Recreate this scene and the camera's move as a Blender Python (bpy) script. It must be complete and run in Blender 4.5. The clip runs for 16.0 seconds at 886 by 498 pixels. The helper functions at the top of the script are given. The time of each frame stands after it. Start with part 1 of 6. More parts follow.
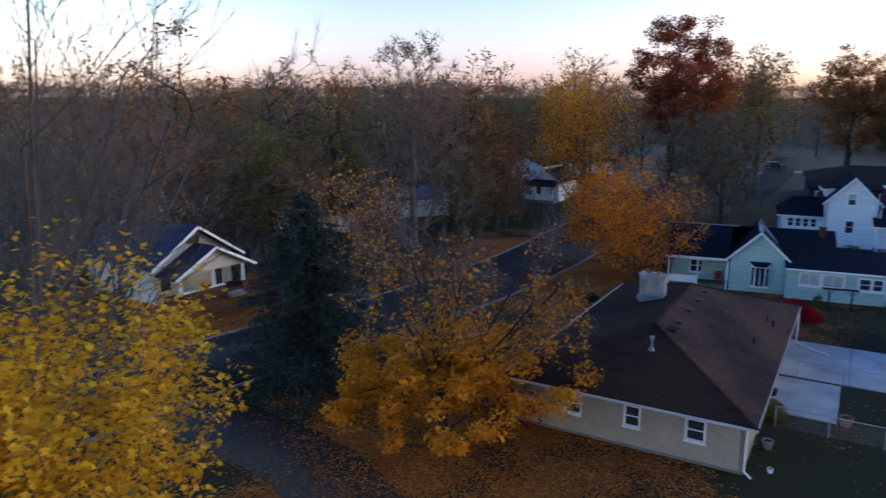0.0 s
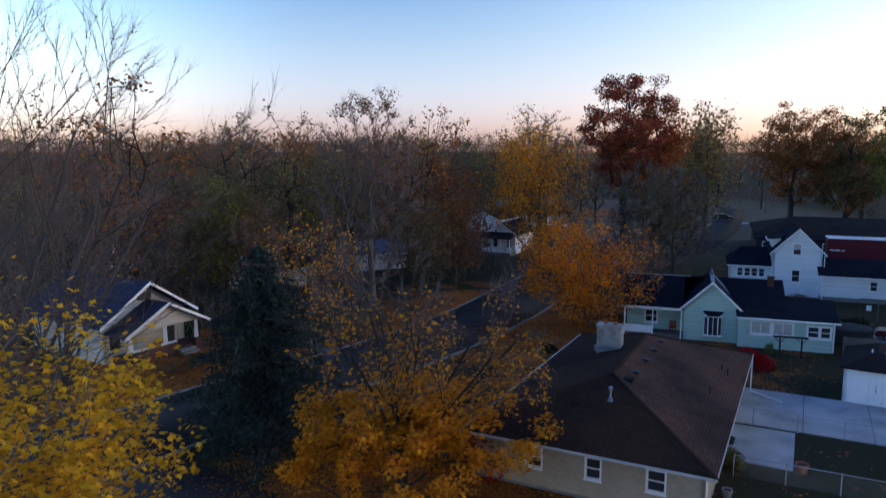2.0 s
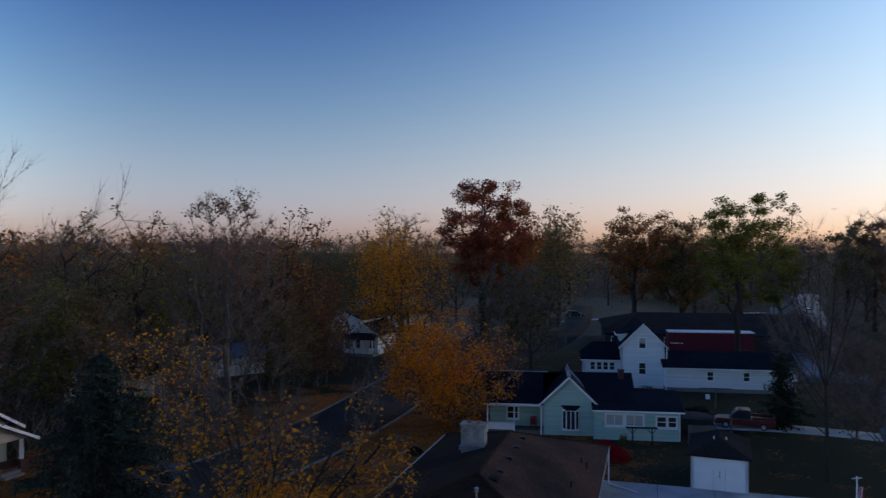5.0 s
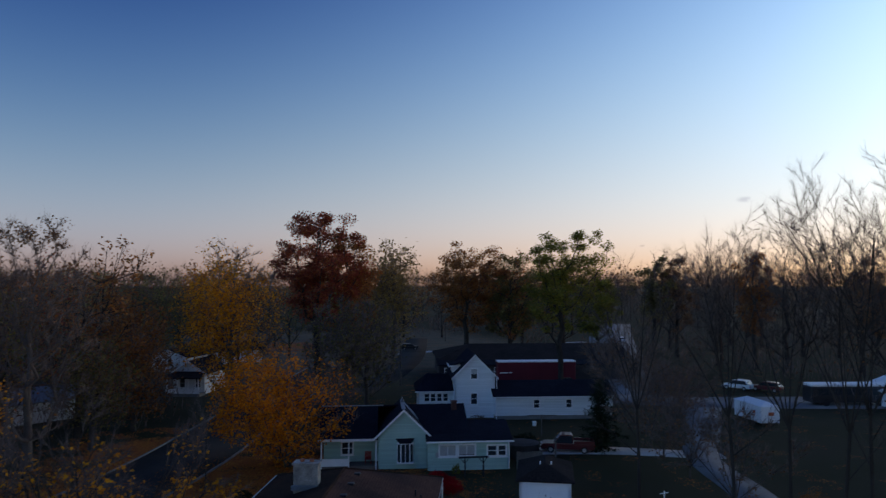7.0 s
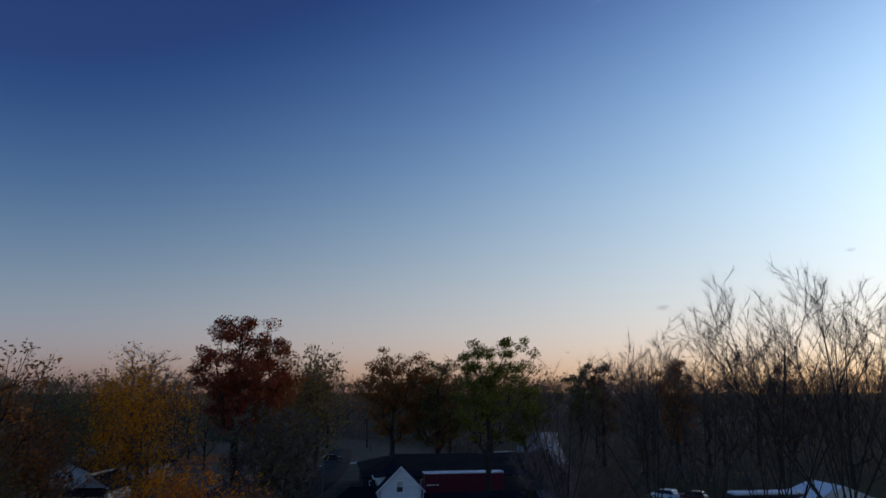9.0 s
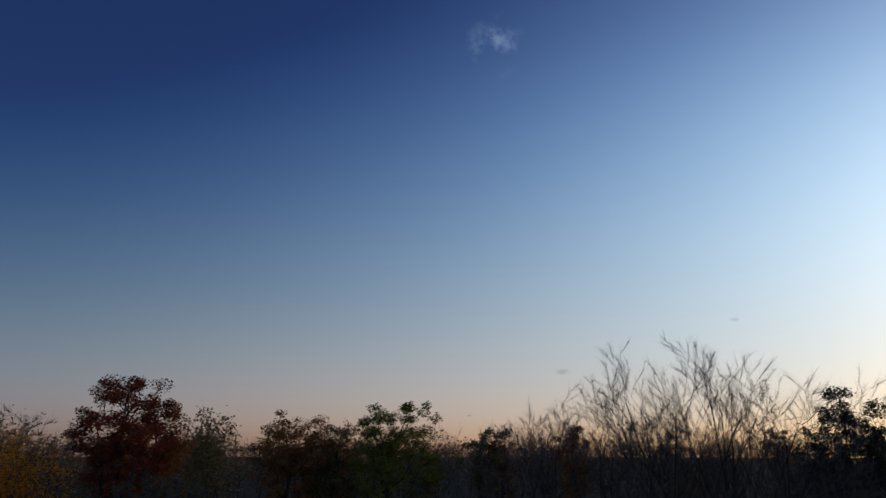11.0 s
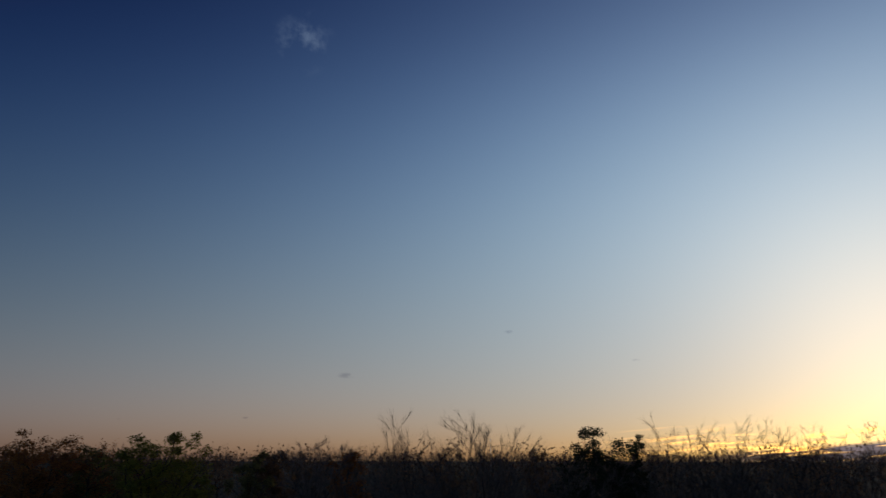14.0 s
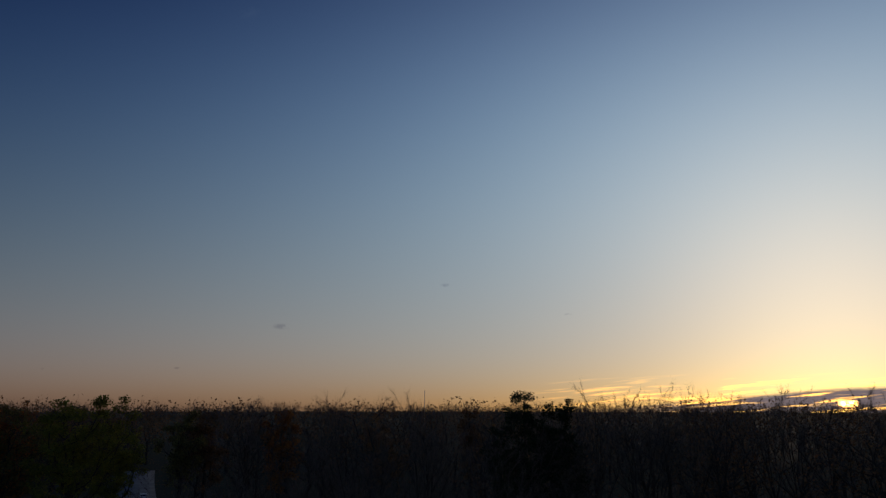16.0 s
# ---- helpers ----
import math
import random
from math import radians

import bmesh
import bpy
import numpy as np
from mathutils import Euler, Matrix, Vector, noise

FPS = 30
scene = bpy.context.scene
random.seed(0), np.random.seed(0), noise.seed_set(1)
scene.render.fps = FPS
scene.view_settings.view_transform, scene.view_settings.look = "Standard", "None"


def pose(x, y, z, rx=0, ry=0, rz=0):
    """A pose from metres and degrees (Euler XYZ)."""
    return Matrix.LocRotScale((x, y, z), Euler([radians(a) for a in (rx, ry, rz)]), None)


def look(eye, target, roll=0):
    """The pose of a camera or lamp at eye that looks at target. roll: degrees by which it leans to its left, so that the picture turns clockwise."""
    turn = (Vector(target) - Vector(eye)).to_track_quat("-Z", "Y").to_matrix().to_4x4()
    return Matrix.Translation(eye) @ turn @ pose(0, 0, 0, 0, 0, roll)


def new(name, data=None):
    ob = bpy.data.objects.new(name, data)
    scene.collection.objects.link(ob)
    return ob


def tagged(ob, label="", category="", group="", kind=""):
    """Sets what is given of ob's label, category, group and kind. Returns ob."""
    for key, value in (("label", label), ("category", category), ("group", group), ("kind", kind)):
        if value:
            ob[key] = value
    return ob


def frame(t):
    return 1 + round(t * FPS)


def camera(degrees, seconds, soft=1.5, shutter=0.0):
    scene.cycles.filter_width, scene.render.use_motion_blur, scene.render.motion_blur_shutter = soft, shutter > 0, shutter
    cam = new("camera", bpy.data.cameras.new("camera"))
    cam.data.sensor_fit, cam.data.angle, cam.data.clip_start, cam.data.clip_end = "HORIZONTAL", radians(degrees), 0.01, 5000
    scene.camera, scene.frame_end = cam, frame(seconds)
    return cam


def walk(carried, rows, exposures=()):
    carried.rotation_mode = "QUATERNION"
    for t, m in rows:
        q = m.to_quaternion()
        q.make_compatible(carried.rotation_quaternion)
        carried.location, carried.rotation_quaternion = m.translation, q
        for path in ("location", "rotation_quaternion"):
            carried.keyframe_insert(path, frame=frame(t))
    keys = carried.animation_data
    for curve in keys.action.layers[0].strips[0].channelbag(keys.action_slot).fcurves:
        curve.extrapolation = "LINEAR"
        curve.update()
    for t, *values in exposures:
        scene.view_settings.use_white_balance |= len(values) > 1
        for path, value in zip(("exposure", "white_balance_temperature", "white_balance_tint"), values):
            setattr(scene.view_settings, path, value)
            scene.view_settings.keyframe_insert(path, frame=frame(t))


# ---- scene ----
cam = camera(63.5, 16.0, soft=1.3, shutter=0.5)
PATH = [
    (0.0, 16.5, -12.16, 6.60), (0.1, 16.5, -12.16, 5.55), (0.2, 16.5, -12.16, 4.60), (0.3, 16.5, -12.16, 3.92), (0.5, 16.5, -12.15, 3.24), (1.0, 16.5, -12.05, 3.13), (1.5, 16.5, -10.71, 3.15),
    (2.0, 16.5, -7.92, 3.19), (2.5, 16.5, -4.02, 3.24), (3.0, 16.5, -1.21, 2.60), (3.2, 16.5, -0.55, 1.30), (5.3, 16.5, 0.22, -9.60), (5.5, 16.5, 0.34, -11.00),
    (6.0, 16.5, 0.78, -14.57), (6.5, 16.5, 1.75, -17.92), (7.0, 16.5, 2.76, -20.90), (7.5, 16.5, 3.71, -22.49),
    (8.0, 16.5, 5.15, -23.92), (8.5, 16.52, 7.92, -25.28), (9.0, 16.6, 11.17, -26.67), (11.5, 17.2, 16.41, -36.62),
    (12.0, 17.6, 16.44, -39.03), (12.5, 18.3, 16.42, -41.60), (13.0, 19.3, 16.37, -44.95), (13.5, 20.3, 16.32, -48.45),
    (14.0, 21.15, 16.27, -51.53), (14.5, 21.8, 16.22, -54.38), (15.0, 22.35, 16.16, -55.50), (15.3, 22.6, 16.13, -55.95), (15.4, 22.68, 16.1, -56.08), (15.5, 22.75, 15.45, -56.2), (15.6, 22.82, 12.62, -56.1), (15.7, 22.88, 12.5, -56.3),
    (16.0, 23.0, 12.53, -56.64),
]
# stops by which the dusk air differs from the clear model, for red, green and blue: constant, height, its square, angle from the sun, its square, both, haze, haze away from the sun
SKY_STOPS = [(-1.456, -1.356, -0.762), (11.186, 12.224, 10.134), (-6.549, -9.183, -8.531), (1.81, 0.373, -0.774), (-0.553, 0.037, 0.413), (-10.505, -8.011, -4.282), (0.136, 0.782, 1.87), (-1.297, -1.044, 0.212)]
SKY_FLOOR = (-2.75, -2.25, -0.95)
SKY_STRENGTH = 0.12
EXPOSURES = [(0.0, 3.18), (1.5, 3.1), (2.5, 2.55), (3.0, 2.35), (5.5, 1.98), (7.0, 1.85), (8.0, 1.7), (9.0, 1.48), (11.5, 0.92), (12.5, 0.7), (14.5, 0.08), (16.0, -0.05)]
walk(cam, [(t, pose(0, 0, z, 90 + pitch, 0, yaw)) for t, z, pitch, yaw in PATH], EXPOSURES)

# ---- sky and sun: the sun stands on the horizon behind a low bank of cloud ----
SUN_AZ = radians(85.6)          # clockwise from +y
SUN_EL = radians(3.0)
world = bpy.data.worlds.new("dusk_sky")
scene.world = world
world.use_nodes = True
wn, wl = world.node_tree.nodes, world.node_tree.links
wn.clear()


def wnode(kind, **values):
    n = wn.new(kind)
    for key, value in values.items():
        n.inputs[int(key[1:])].default_value = value
    return n


def wmath(op, a, b=0.0, c=0.0, clamp=False):
    n = wn.new("ShaderNodeMath")
    n.operation, n.use_clamp = op, clamp
    for i, v in enumerate((a, b, c)):
        if isinstance(v, (int, float)):
            n.inputs[i].default_value = v
        else:
            wl.new(v, n.inputs[i])
    return n.outputs[0]


def wstep(v, lo, hi, out_lo=0.0, out_hi=1.0):
    n = wn.new("ShaderNodeMapRange")
    n.interpolation_type = "SMOOTHSTEP"
    wl.new(v, n.inputs[0])
    for i, x in enumerate((lo, hi, out_lo, out_hi)):
        n.inputs[i + 1].default_value = x
    return n.outputs[0]


def wmix(fac, a, b, kind="MIX"):
    n = wn.new("ShaderNodeMix")
    n.data_type, n.blend_type = "RGBA", kind
    n.clamp_factor = n.clamp_result = False
    for i, v in ((0, fac), (6, a), (7, b)):
        if isinstance(v, (int, float, tuple)):
            n.inputs[i].default_value = v
        else:
            wl.new(v, n.inputs[i])
    return n.outputs[2]


sky = wn.new("ShaderNodeTexSky")
sky.sky_type, sky.sun_disc = "NISHITA", False
sky.sun_elevation, sky.sun_rotation = SUN_EL, SUN_AZ
sky.altitude, sky.air_density, sky.dust_density, sky.ozone_density = 200, 1.0, 0.3, 1.6
coord = wn.new("ShaderNodeTexCoord")
turn = wn.new("ShaderNodeVectorRotate")      # x towards the sun, y to its left
turn.rotation_type = "Z_AXIS"
turn.inputs["Angle"].default_value = SUN_AZ - math.pi / 2
wl.new(coord.outputs["Generated"], turn.inputs["Vector"])
split = wn.new("ShaderNodeSeparateXYZ")
wl.new(turn.outputs[0], split.inputs[0])
SX, SY, SZ = split.outputs
azim = wmath("ARCTAN2", SY, SX)              # radians left of the sun
elev = wmath("ARCSINE", SZ)
# streaks of cloud low over the horizon round the sun
flat = wn.new("ShaderNodeCombineXYZ")
wl.new(wmath("MULTIPLY", azim, 9.0), flat.inputs[0])
wl.new(wmath("MULTIPLY_ADD", elev, 150.0, wmath("MULTIPLY", azim, 12.0)), flat.inputs[1])
streak = wnode("ShaderNodeTexNoise", _2=1.0, _3=5.0, _4=0.55)
wl.new(flat.outputs[0], streak.inputs["Vector"])
near_sun = wmath("MULTIPLY", wstep(azim, 0.42, 0.03), wstep(azim, -0.6, -0.2))
band = wmath("MULTIPLY", wstep(elev, 0.045, 0.018), near_sun)
gold = wmath("MULTIPLY", wstep(streak.outputs["Fac"], 0.50, 0.66), band)
bank_top = wmath("MULTIPLY_ADD", wstep(azim, 0.30, -0.05), 0.022, wmath("MULTIPLY_ADD", streak.outputs["Fac"], 0.012, -0.003))
bank = wmath("MULTIPLY", wstep(wmath("SUBTRACT", bank_top, elev), -0.002, 0.004), wstep(azim, 0.36, 0.16))
# one thin wisp high up
wisp_at = wn.new("ShaderNodeVectorMath")
wisp_at.operation = "SUBTRACT"
wl.new(coord.outputs["Generated"], wisp_at.inputs[0])
WA, WE = radians(39.0), radians(31.9)
wisp_at.inputs[1].default_value = (math.sin(WA) * math.cos(WE), math.cos(WA) * math.cos(WE), math.sin(WE))
wsp = wn.new("ShaderNodeVectorMath")
wsp.operation = "LENGTH"
wl.new(wisp_at.outputs[0], wsp.inputs[0])
wisp_noise = wnode("ShaderNodeTexNoise", _2=22.0, _3=6.0, _4=0.6)
wl.new(coord.outputs["Generated"], wisp_noise.inputs["Vector"])
wisp = wmath("MULTIPLY", wstep(wisp_noise.outputs["Fac"], 0.46, 0.70), wstep(wsp.outputs["Value"], 0.052, 0.008))
# the dusk air: warmer and brighter round the sunset, deep blue high up and away from it
high = wmath("SMOOTH_MIN", wmath("MAXIMUM", elev, 0.0), 0.62, 0.15)
from_sun = wmath("ARCCOSINE", wmath("MULTIPLY", SX, 0.9999))
aside = wmath("SMOOTH_MIN", from_sun, 1.55, 0.2)
haze = wmath("POWER", 2.71828, wmath("MULTIPLY", high, -14.3))
stops = None
for factor, weight in zip((1.0, high, wmath("MULTIPLY", high, high), aside, wmath("MULTIPLY", aside, aside), wmath("MULTIPLY", high, aside), haze, wmath("MULTIPLY", haze, aside)), SKY_STOPS):
    term = wn.new("ShaderNodeVectorMath")
    term.operation = "SCALE"
    term.inputs[0].default_value = weight
    if isinstance(factor, float):
        term.inputs["Scale"].default_value = factor
    else:
        wl.new(factor, term.inputs["Scale"])
    if stops is None:
        stops = term.outputs[0]
    else:
        both = wn.new("ShaderNodeVectorMath")
        wl.new(stops, both.inputs[0]), wl.new(term.outputs[0], both.inputs[1])
        stops = both.outputs[0]
least = wn.new("ShaderNodeVectorMath")
least.operation = "MAXIMUM"
wl.new(stops, least.inputs[0])
least.inputs[1].default_value = SKY_FLOOR
stops = least.outputs[0]
by_channel, gain = wn.new("ShaderNodeSeparateXYZ"), wn.new("ShaderNodeCombineXYZ")
wl.new(stops, by_channel.inputs[0])
back_fill = wstep(from_sun, 1.7, 2.5)     # fill added to the sky opposite the sunset, to light ground and house fronts
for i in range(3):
    glow = wmath("MULTIPLY_ADD", back_fill, (1.5, 1.7, 1.3)[i], 1.0)
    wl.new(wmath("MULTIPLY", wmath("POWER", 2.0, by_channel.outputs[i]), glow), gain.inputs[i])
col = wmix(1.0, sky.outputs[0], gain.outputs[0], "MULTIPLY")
col = wmix(wmath("MULTIPLY", wisp, 0.5), col, wmix(1.0, col, (6.0, 4.0, 2.4, 1), "MULTIPLY"))
col = wmix(bank, col, (1.6, 1.25, 1.3, 1))
col = wmix(gold, col, (34.0, 17.0, 3.0, 1))
disc = wmath("MULTIPLY", wstep(wmath("ABSOLUTE", azim), 0.012, 0.004), wstep(wmath("ABSOLUTE", wmath("SUBTRACT", elev, 0.005)), 0.005, 0.0015))
col = wmix(disc, col, (120.0, 60.0, 14.0, 1))
# a few small dark shreds of cloud low down
shred_noise = wnode("ShaderNodeTexNoise", _2=90.0, _3=4.0, _4=0.6)
wl.new(coord.outputs["Generated"], shred_noise.inputs["Vector"])
for sa, se, size in ((43.9, 6.2, 0.016), (27.9, 2.7, 0.010), (56.9, 9.6, 0.012), (66.6, 7.2, 0.007), (36.5, 2.9, 0.006)):
    off = wn.new("ShaderNodeVectorMath")
    off.operation = "SUBTRACT"
    wl.new(coord.outputs["Generated"], off.inputs[0])
    sa, se = radians(sa), radians(se)
    off.inputs[1].default_value = (math.sin(sa) * math.cos(se), math.cos(sa) * math.cos(se), math.sin(se))
    wide = wn.new("ShaderNodeVectorMath")
    wide.operation = "MULTIPLY"
    wl.new(off.outputs[0], wide.inputs[0])
    wide.inputs[1].default_value = (1, 1, 3.2)
    ln = wn.new("ShaderNodeVectorMath")
    ln.operation = "LENGTH"
    wl.new(wide.outputs[0], ln.inputs[0])
    shred = wmath("MULTIPLY", wstep(ln.outputs["Value"], size, size * 0.2), wstep(shred_noise.outputs["Fac"], 0.42, 0.6))
    col = wmix(wmath("MULTIPLY", shred, 0.45), col, wmix(1.0, col, (0.45, 0.45, 0.55, 1), "MULTIPLY"))
bg = wn.new("ShaderNodeBackground")
bg.inputs["Strength"].default_value = SKY_STRENGTH
wl.new(col, bg.inputs["Color"])
wout = wn.new("ShaderNodeOutputWorld")
wl.new(bg.outputs[0], wout.inputs["Surface"])

sun_data = bpy.data.lights.new("sun", "SUN")
sun_data.energy, sun_data.angle, sun_data.color = 0.25, radians(8), (1.0, 0.62, 0.36)
sun = new("sun", sun_data)
sun.matrix_world = look((300, 22, 40), (0, 0, 40 - 300 * math.tan(SUN_EL)))

# ---- materials ----


def material(name, colour, rough=0.8, vary=0.25, scale=1.0, fine=12.0, bump=0.3, depth=0.02, metal=0.0, second=None, islands=0.0, pattern=None, spec=0.3):
    """Two-scale coloured surface. second: another colour that shows in patches. pattern: (kind, size) of a relief of courses."""
    m = bpy.data.materials.new(name)
    m.use_nodes = True
    n, l = m.node_tree.nodes, m.node_tree.links
    p = n["Principled BSDF"]
    p.inputs["Roughness"].default_value, p.inputs["Metallic"].default_value = rough, metal
    p.inputs["Specular IOR Level"].default_value = spec
    tc = n.new("ShaderNodeTexCoord")
    big = n.new("ShaderNodeTexNoise")
    big.inputs["Scale"].default_value, big.inputs["Detail"].default_value = scale, 4
    small = n.new("ShaderNodeTexNoise")
    small.inputs["Scale"].default_value, small.inputs["Detail"].default_value = fine, 5
    for t in (big, small):
        l.new(tc.outputs["Object"], t.inputs["Vector"])
    ramp = n.new("ShaderNodeMapRange")
    l.new(big.outputs["Fac"], ramp.inputs[0])
    for i, v in enumerate((0.38, 0.66, 0.0, 1.0)):
        ramp.inputs[i + 1].default_value = v
    mix = n.new("ShaderNodeMix")
    mix.data_type = "RGBA"
    c2 = second or tuple(c * (1 - vary) for c in colour)
    mix.inputs[6].default_value, mix.inputs[7].default_value = (*colour, 1), (*c2, 1)
    l.new(ramp.outputs[0], mix.inputs[0])
    hsv = n.new("ShaderNodeHueSaturation")
    l.new(mix.outputs[2], hsv.inputs["Color"])
    val = n.new("ShaderNodeMapRange")
    l.new(small.outputs["Fac"], val.inputs[0])
    for i, v in enumerate((0.3, 0.7, 1 - vary, 1 + vary)):
        val.inputs[i + 1].default_value = v
    value = val.outputs[0]
    height = small.outputs["Fac"]
    if islands:
        geo = n.new("ShaderNodeNewGeometry")
        isl = n.new("ShaderNodeMapRange")
        l.new(geo.outputs["Random Per Island"], isl.inputs[0])
        isl.inputs[3].default_value, isl.inputs[4].default_value = 1 - islands, 1 + islands
        mul = n.new("ShaderNodeMath")
        mul.operation = "MULTIPLY"
        l.new(value, mul.inputs[0]), l.new(isl.outputs[0], mul.inputs[1])
        value = mul.outputs[0]
    if pattern:
        kind, size, dark = pattern
        b = n.new("ShaderNodeTexBrick")
        b.inputs["Scale"].default_value = 1.0
        b.inputs["Brick Width"].default_value, b.inputs["Row Height"].default_value = size
        b.inputs["Mortar Size"].default_value = min(size) * 0.09
        b.inputs["Color1"].default_value, b.inputs["Color2"].default_value = (1, 1, 1, 1), (0.82, 0.82, 0.82, 1)
        b.inputs["Mortar"].default_value = (dark, dark, dark, 1)
        v = n.new("ShaderNodeCombineXYZ")
        s = n.new("ShaderNodeSeparateXYZ")
        l.new(tc.outputs["Object"], s.inputs[0])
        add = n.new("ShaderNodeMath")
        l.new(s.outputs[0], add.inputs[0]), l.new(s.outputs[1], add.inputs[1])
        l.new(add.outputs[0], v.inputs[0]), l.new(s.outputs[2], v.inputs[1])
        l.new(v.outputs[0], b.inputs["Vector"])
        bw = n.new("ShaderNodeMath")
        bw.operation = "MULTIPLY"
        l.new(b.outputs["Color"], bw.inputs[0]), l.new(value, bw.inputs[1])
        value, height = bw.outputs[0], b.outputs["Color"]
    l.new(value, hsv.inputs["Value"])
    l.new(hsv.outputs[0], p.inputs["Base Color"])
    if bump:
        bp = n.new("ShaderNodeBump")
        bp.inputs["Strength"].default_value, bp.inputs["Distance"].default_value = bump, depth
        l.new(height, bp.inputs["Height"]), l.new(bp.outputs[0], p.inputs["Normal"])
    return m


def leaf_material(name, colours, through_light=0.35):
    """Leaves: each one takes its colour from a ramp at random; some light comes through."""
    m = bpy.data.materials.new(name)
    m.use_nodes = True
    n, l = m.node_tree.nodes, m.node_tree.links
    n.clear()
    geo = n.new("ShaderNodeNewGeometry")
    ramp = n.new("ShaderNodeValToRGB")
    for i, c in enumerate(colours):
        e = ramp.color_ramp.elements[i] if i < 2 else ramp.color_ramp.elements.new(1)
        e.position, e.color = i / (len(colours) - 1), (*c, 1)
    l.new(geo.outputs["Random Per Island"], ramp.inputs[0])
    tc = n.new("ShaderNodeTexCoord")
    noi = n.new("ShaderNodeTexNoise")
    noi.inputs["Scale"].default_value = 0.35
    l.new(tc.outputs["Object"], noi.inputs["Vector"])
    mr = n.new("ShaderNodeMapRange")
    l.new(noi.outputs["Fac"], mr.inputs[0])
    for i, v in enumerate((0.3, 0.7, 0.7, 1.25)):
        mr.inputs[i + 1].default_value = v
    hsv = n.new("ShaderNodeHueSaturation")
    l.new(ramp.outputs[0], hsv.inputs["Color"]), l.new(mr.outputs[0], hsv.inputs["Value"])
    a, b, mixer, out = n.new("ShaderNodeBsdfDiffuse"), n.new("ShaderNodeBsdfTranslucent"), n.new("ShaderNodeMixShader"), n.new("ShaderNodeOutputMaterial")
    l.new(hsv.outputs[0], a.inputs["Color"]), l.new(hsv.outputs[0], b.inputs["Color"])
    mixer.inputs[0].default_value = through_light
    l.new(a.outputs[0], mixer.inputs[1]), l.new(b.outputs[0], mixer.inputs[2]), l.new(mixer.outputs[0], out.inputs[0])
    return m


M_BARK = material("bark", (0.085, 0.07, 0.06), 0.9, 0.35, 0.6, 14, 0.5, 0.02)
M_BARK_GREY = material("grey_bark", (0.12, 0.105, 0.093), 0.9, 0.35, 0.6, 14, 0.5, 0.02)
M_BARK_DARK = material("dark_bark", (0.05, 0.042, 0.036), 0.95, 0.3, 0.6, 14, 0.4, 0.02, spec=0.06)
M_TWIG_DARK = material("dark_twigs", (0.095, 0.073, 0.062), 0.9, 0.3, 0.3, 4, 0, islands=0.35)
M_TWIG = material("twigs", (0.14, 0.105, 0.088), 0.9, 0.3, 0.3, 4, 0, islands=0.35)
L_YELLOW = leaf_material("yellow_leaves", [(0.74, 0.40, 0.02), (0.86, 0.52, 0.03), (0.55, 0.26, 0.02), (0.78, 0.47, 0.05)], 0.5)
L_AMBER = leaf_material("amber_leaves", [(0.73, 0.30, 0.02), (0.82, 0.38, 0.026), (0.50, 0.17, 0.02), (0.76, 0.30, 0.02)], 0.5)
L_ORANGE = leaf_material("orange_leaves", [(0.70, 0.23, 0.015), (0.80, 0.31, 0.018), (0.46, 0.12, 0.015), (0.74, 0.24, 0.014)], 0.5)
L_RED = leaf_material("dark_red_leaves", [(0.221, 0.051, 0.034), (0.323, 0.0765, 0.0425), (0.136, 0.0425, 0.034), (0.374, 0.119, 0.034)])
L_RUST = leaf_material("rust_leaves", [(0.27, 0.101, 0.0338), (0.365, 0.149, 0.0405), (0.176, 0.0675, 0.0338), (0.324, 0.162, 0.054)])
L_GREEN = leaf_material("yellow_green_leaves", [(0.13, 0.14, 0.028), (0.20, 0.18, 0.034), (0.09, 0.105, 0.026), (0.27, 0.21, 0.04)])
L_OLIVE = leaf_material("dull_olive_leaves", [(0.128, 0.12, 0.045), (0.195, 0.165, 0.06), (0.09, 0.0825, 0.045), (0.255, 0.18, 0.06)])
L_PALE = leaf_material("pale_yellow_leaves", [(0.28, 0.21, 0.08), (0.34, 0.26, 0.10), (0.20, 0.14, 0.06), (0.30, 0.2, 0.05)])
L_BROWN = leaf_material("brown_leaves", [(0.17, 0.10, 0.06), (0.22, 0.13, 0.065), (0.12, 0.08, 0.05), (0.25, 0.115, 0.05)])
L_NEEDLE = leaf_material("blue_green_needles", [(0.042, 0.058, 0.048), (0.062, 0.082, 0.07), (0.028, 0.04, 0.034), (0.085, 0.105, 0.09)], 0.1)
L_DARK = leaf_material("dark_green_needles", [(0.02, 0.03, 0.018), (0.03, 0.042, 0.022), (0.015, 0.022, 0.014), (0.035, 0.04, 0.02)], 0.1)
L_CRIMSON = leaf_material("crimson_leaves", [(0.30, 0.01, 0.015), (0.40, 0.015, 0.02), (0.2, 0.01, 0.015), (0.36, 0.02, 0.02)], 0.2)
L_FALLEN = leaf_material("fallen_leaves", [(0.34, 0.105, 0.022), (0.44, 0.15, 0.025), (0.20, 0.065, 0.022), (0.50, 0.22, 0.03)], 0.0)

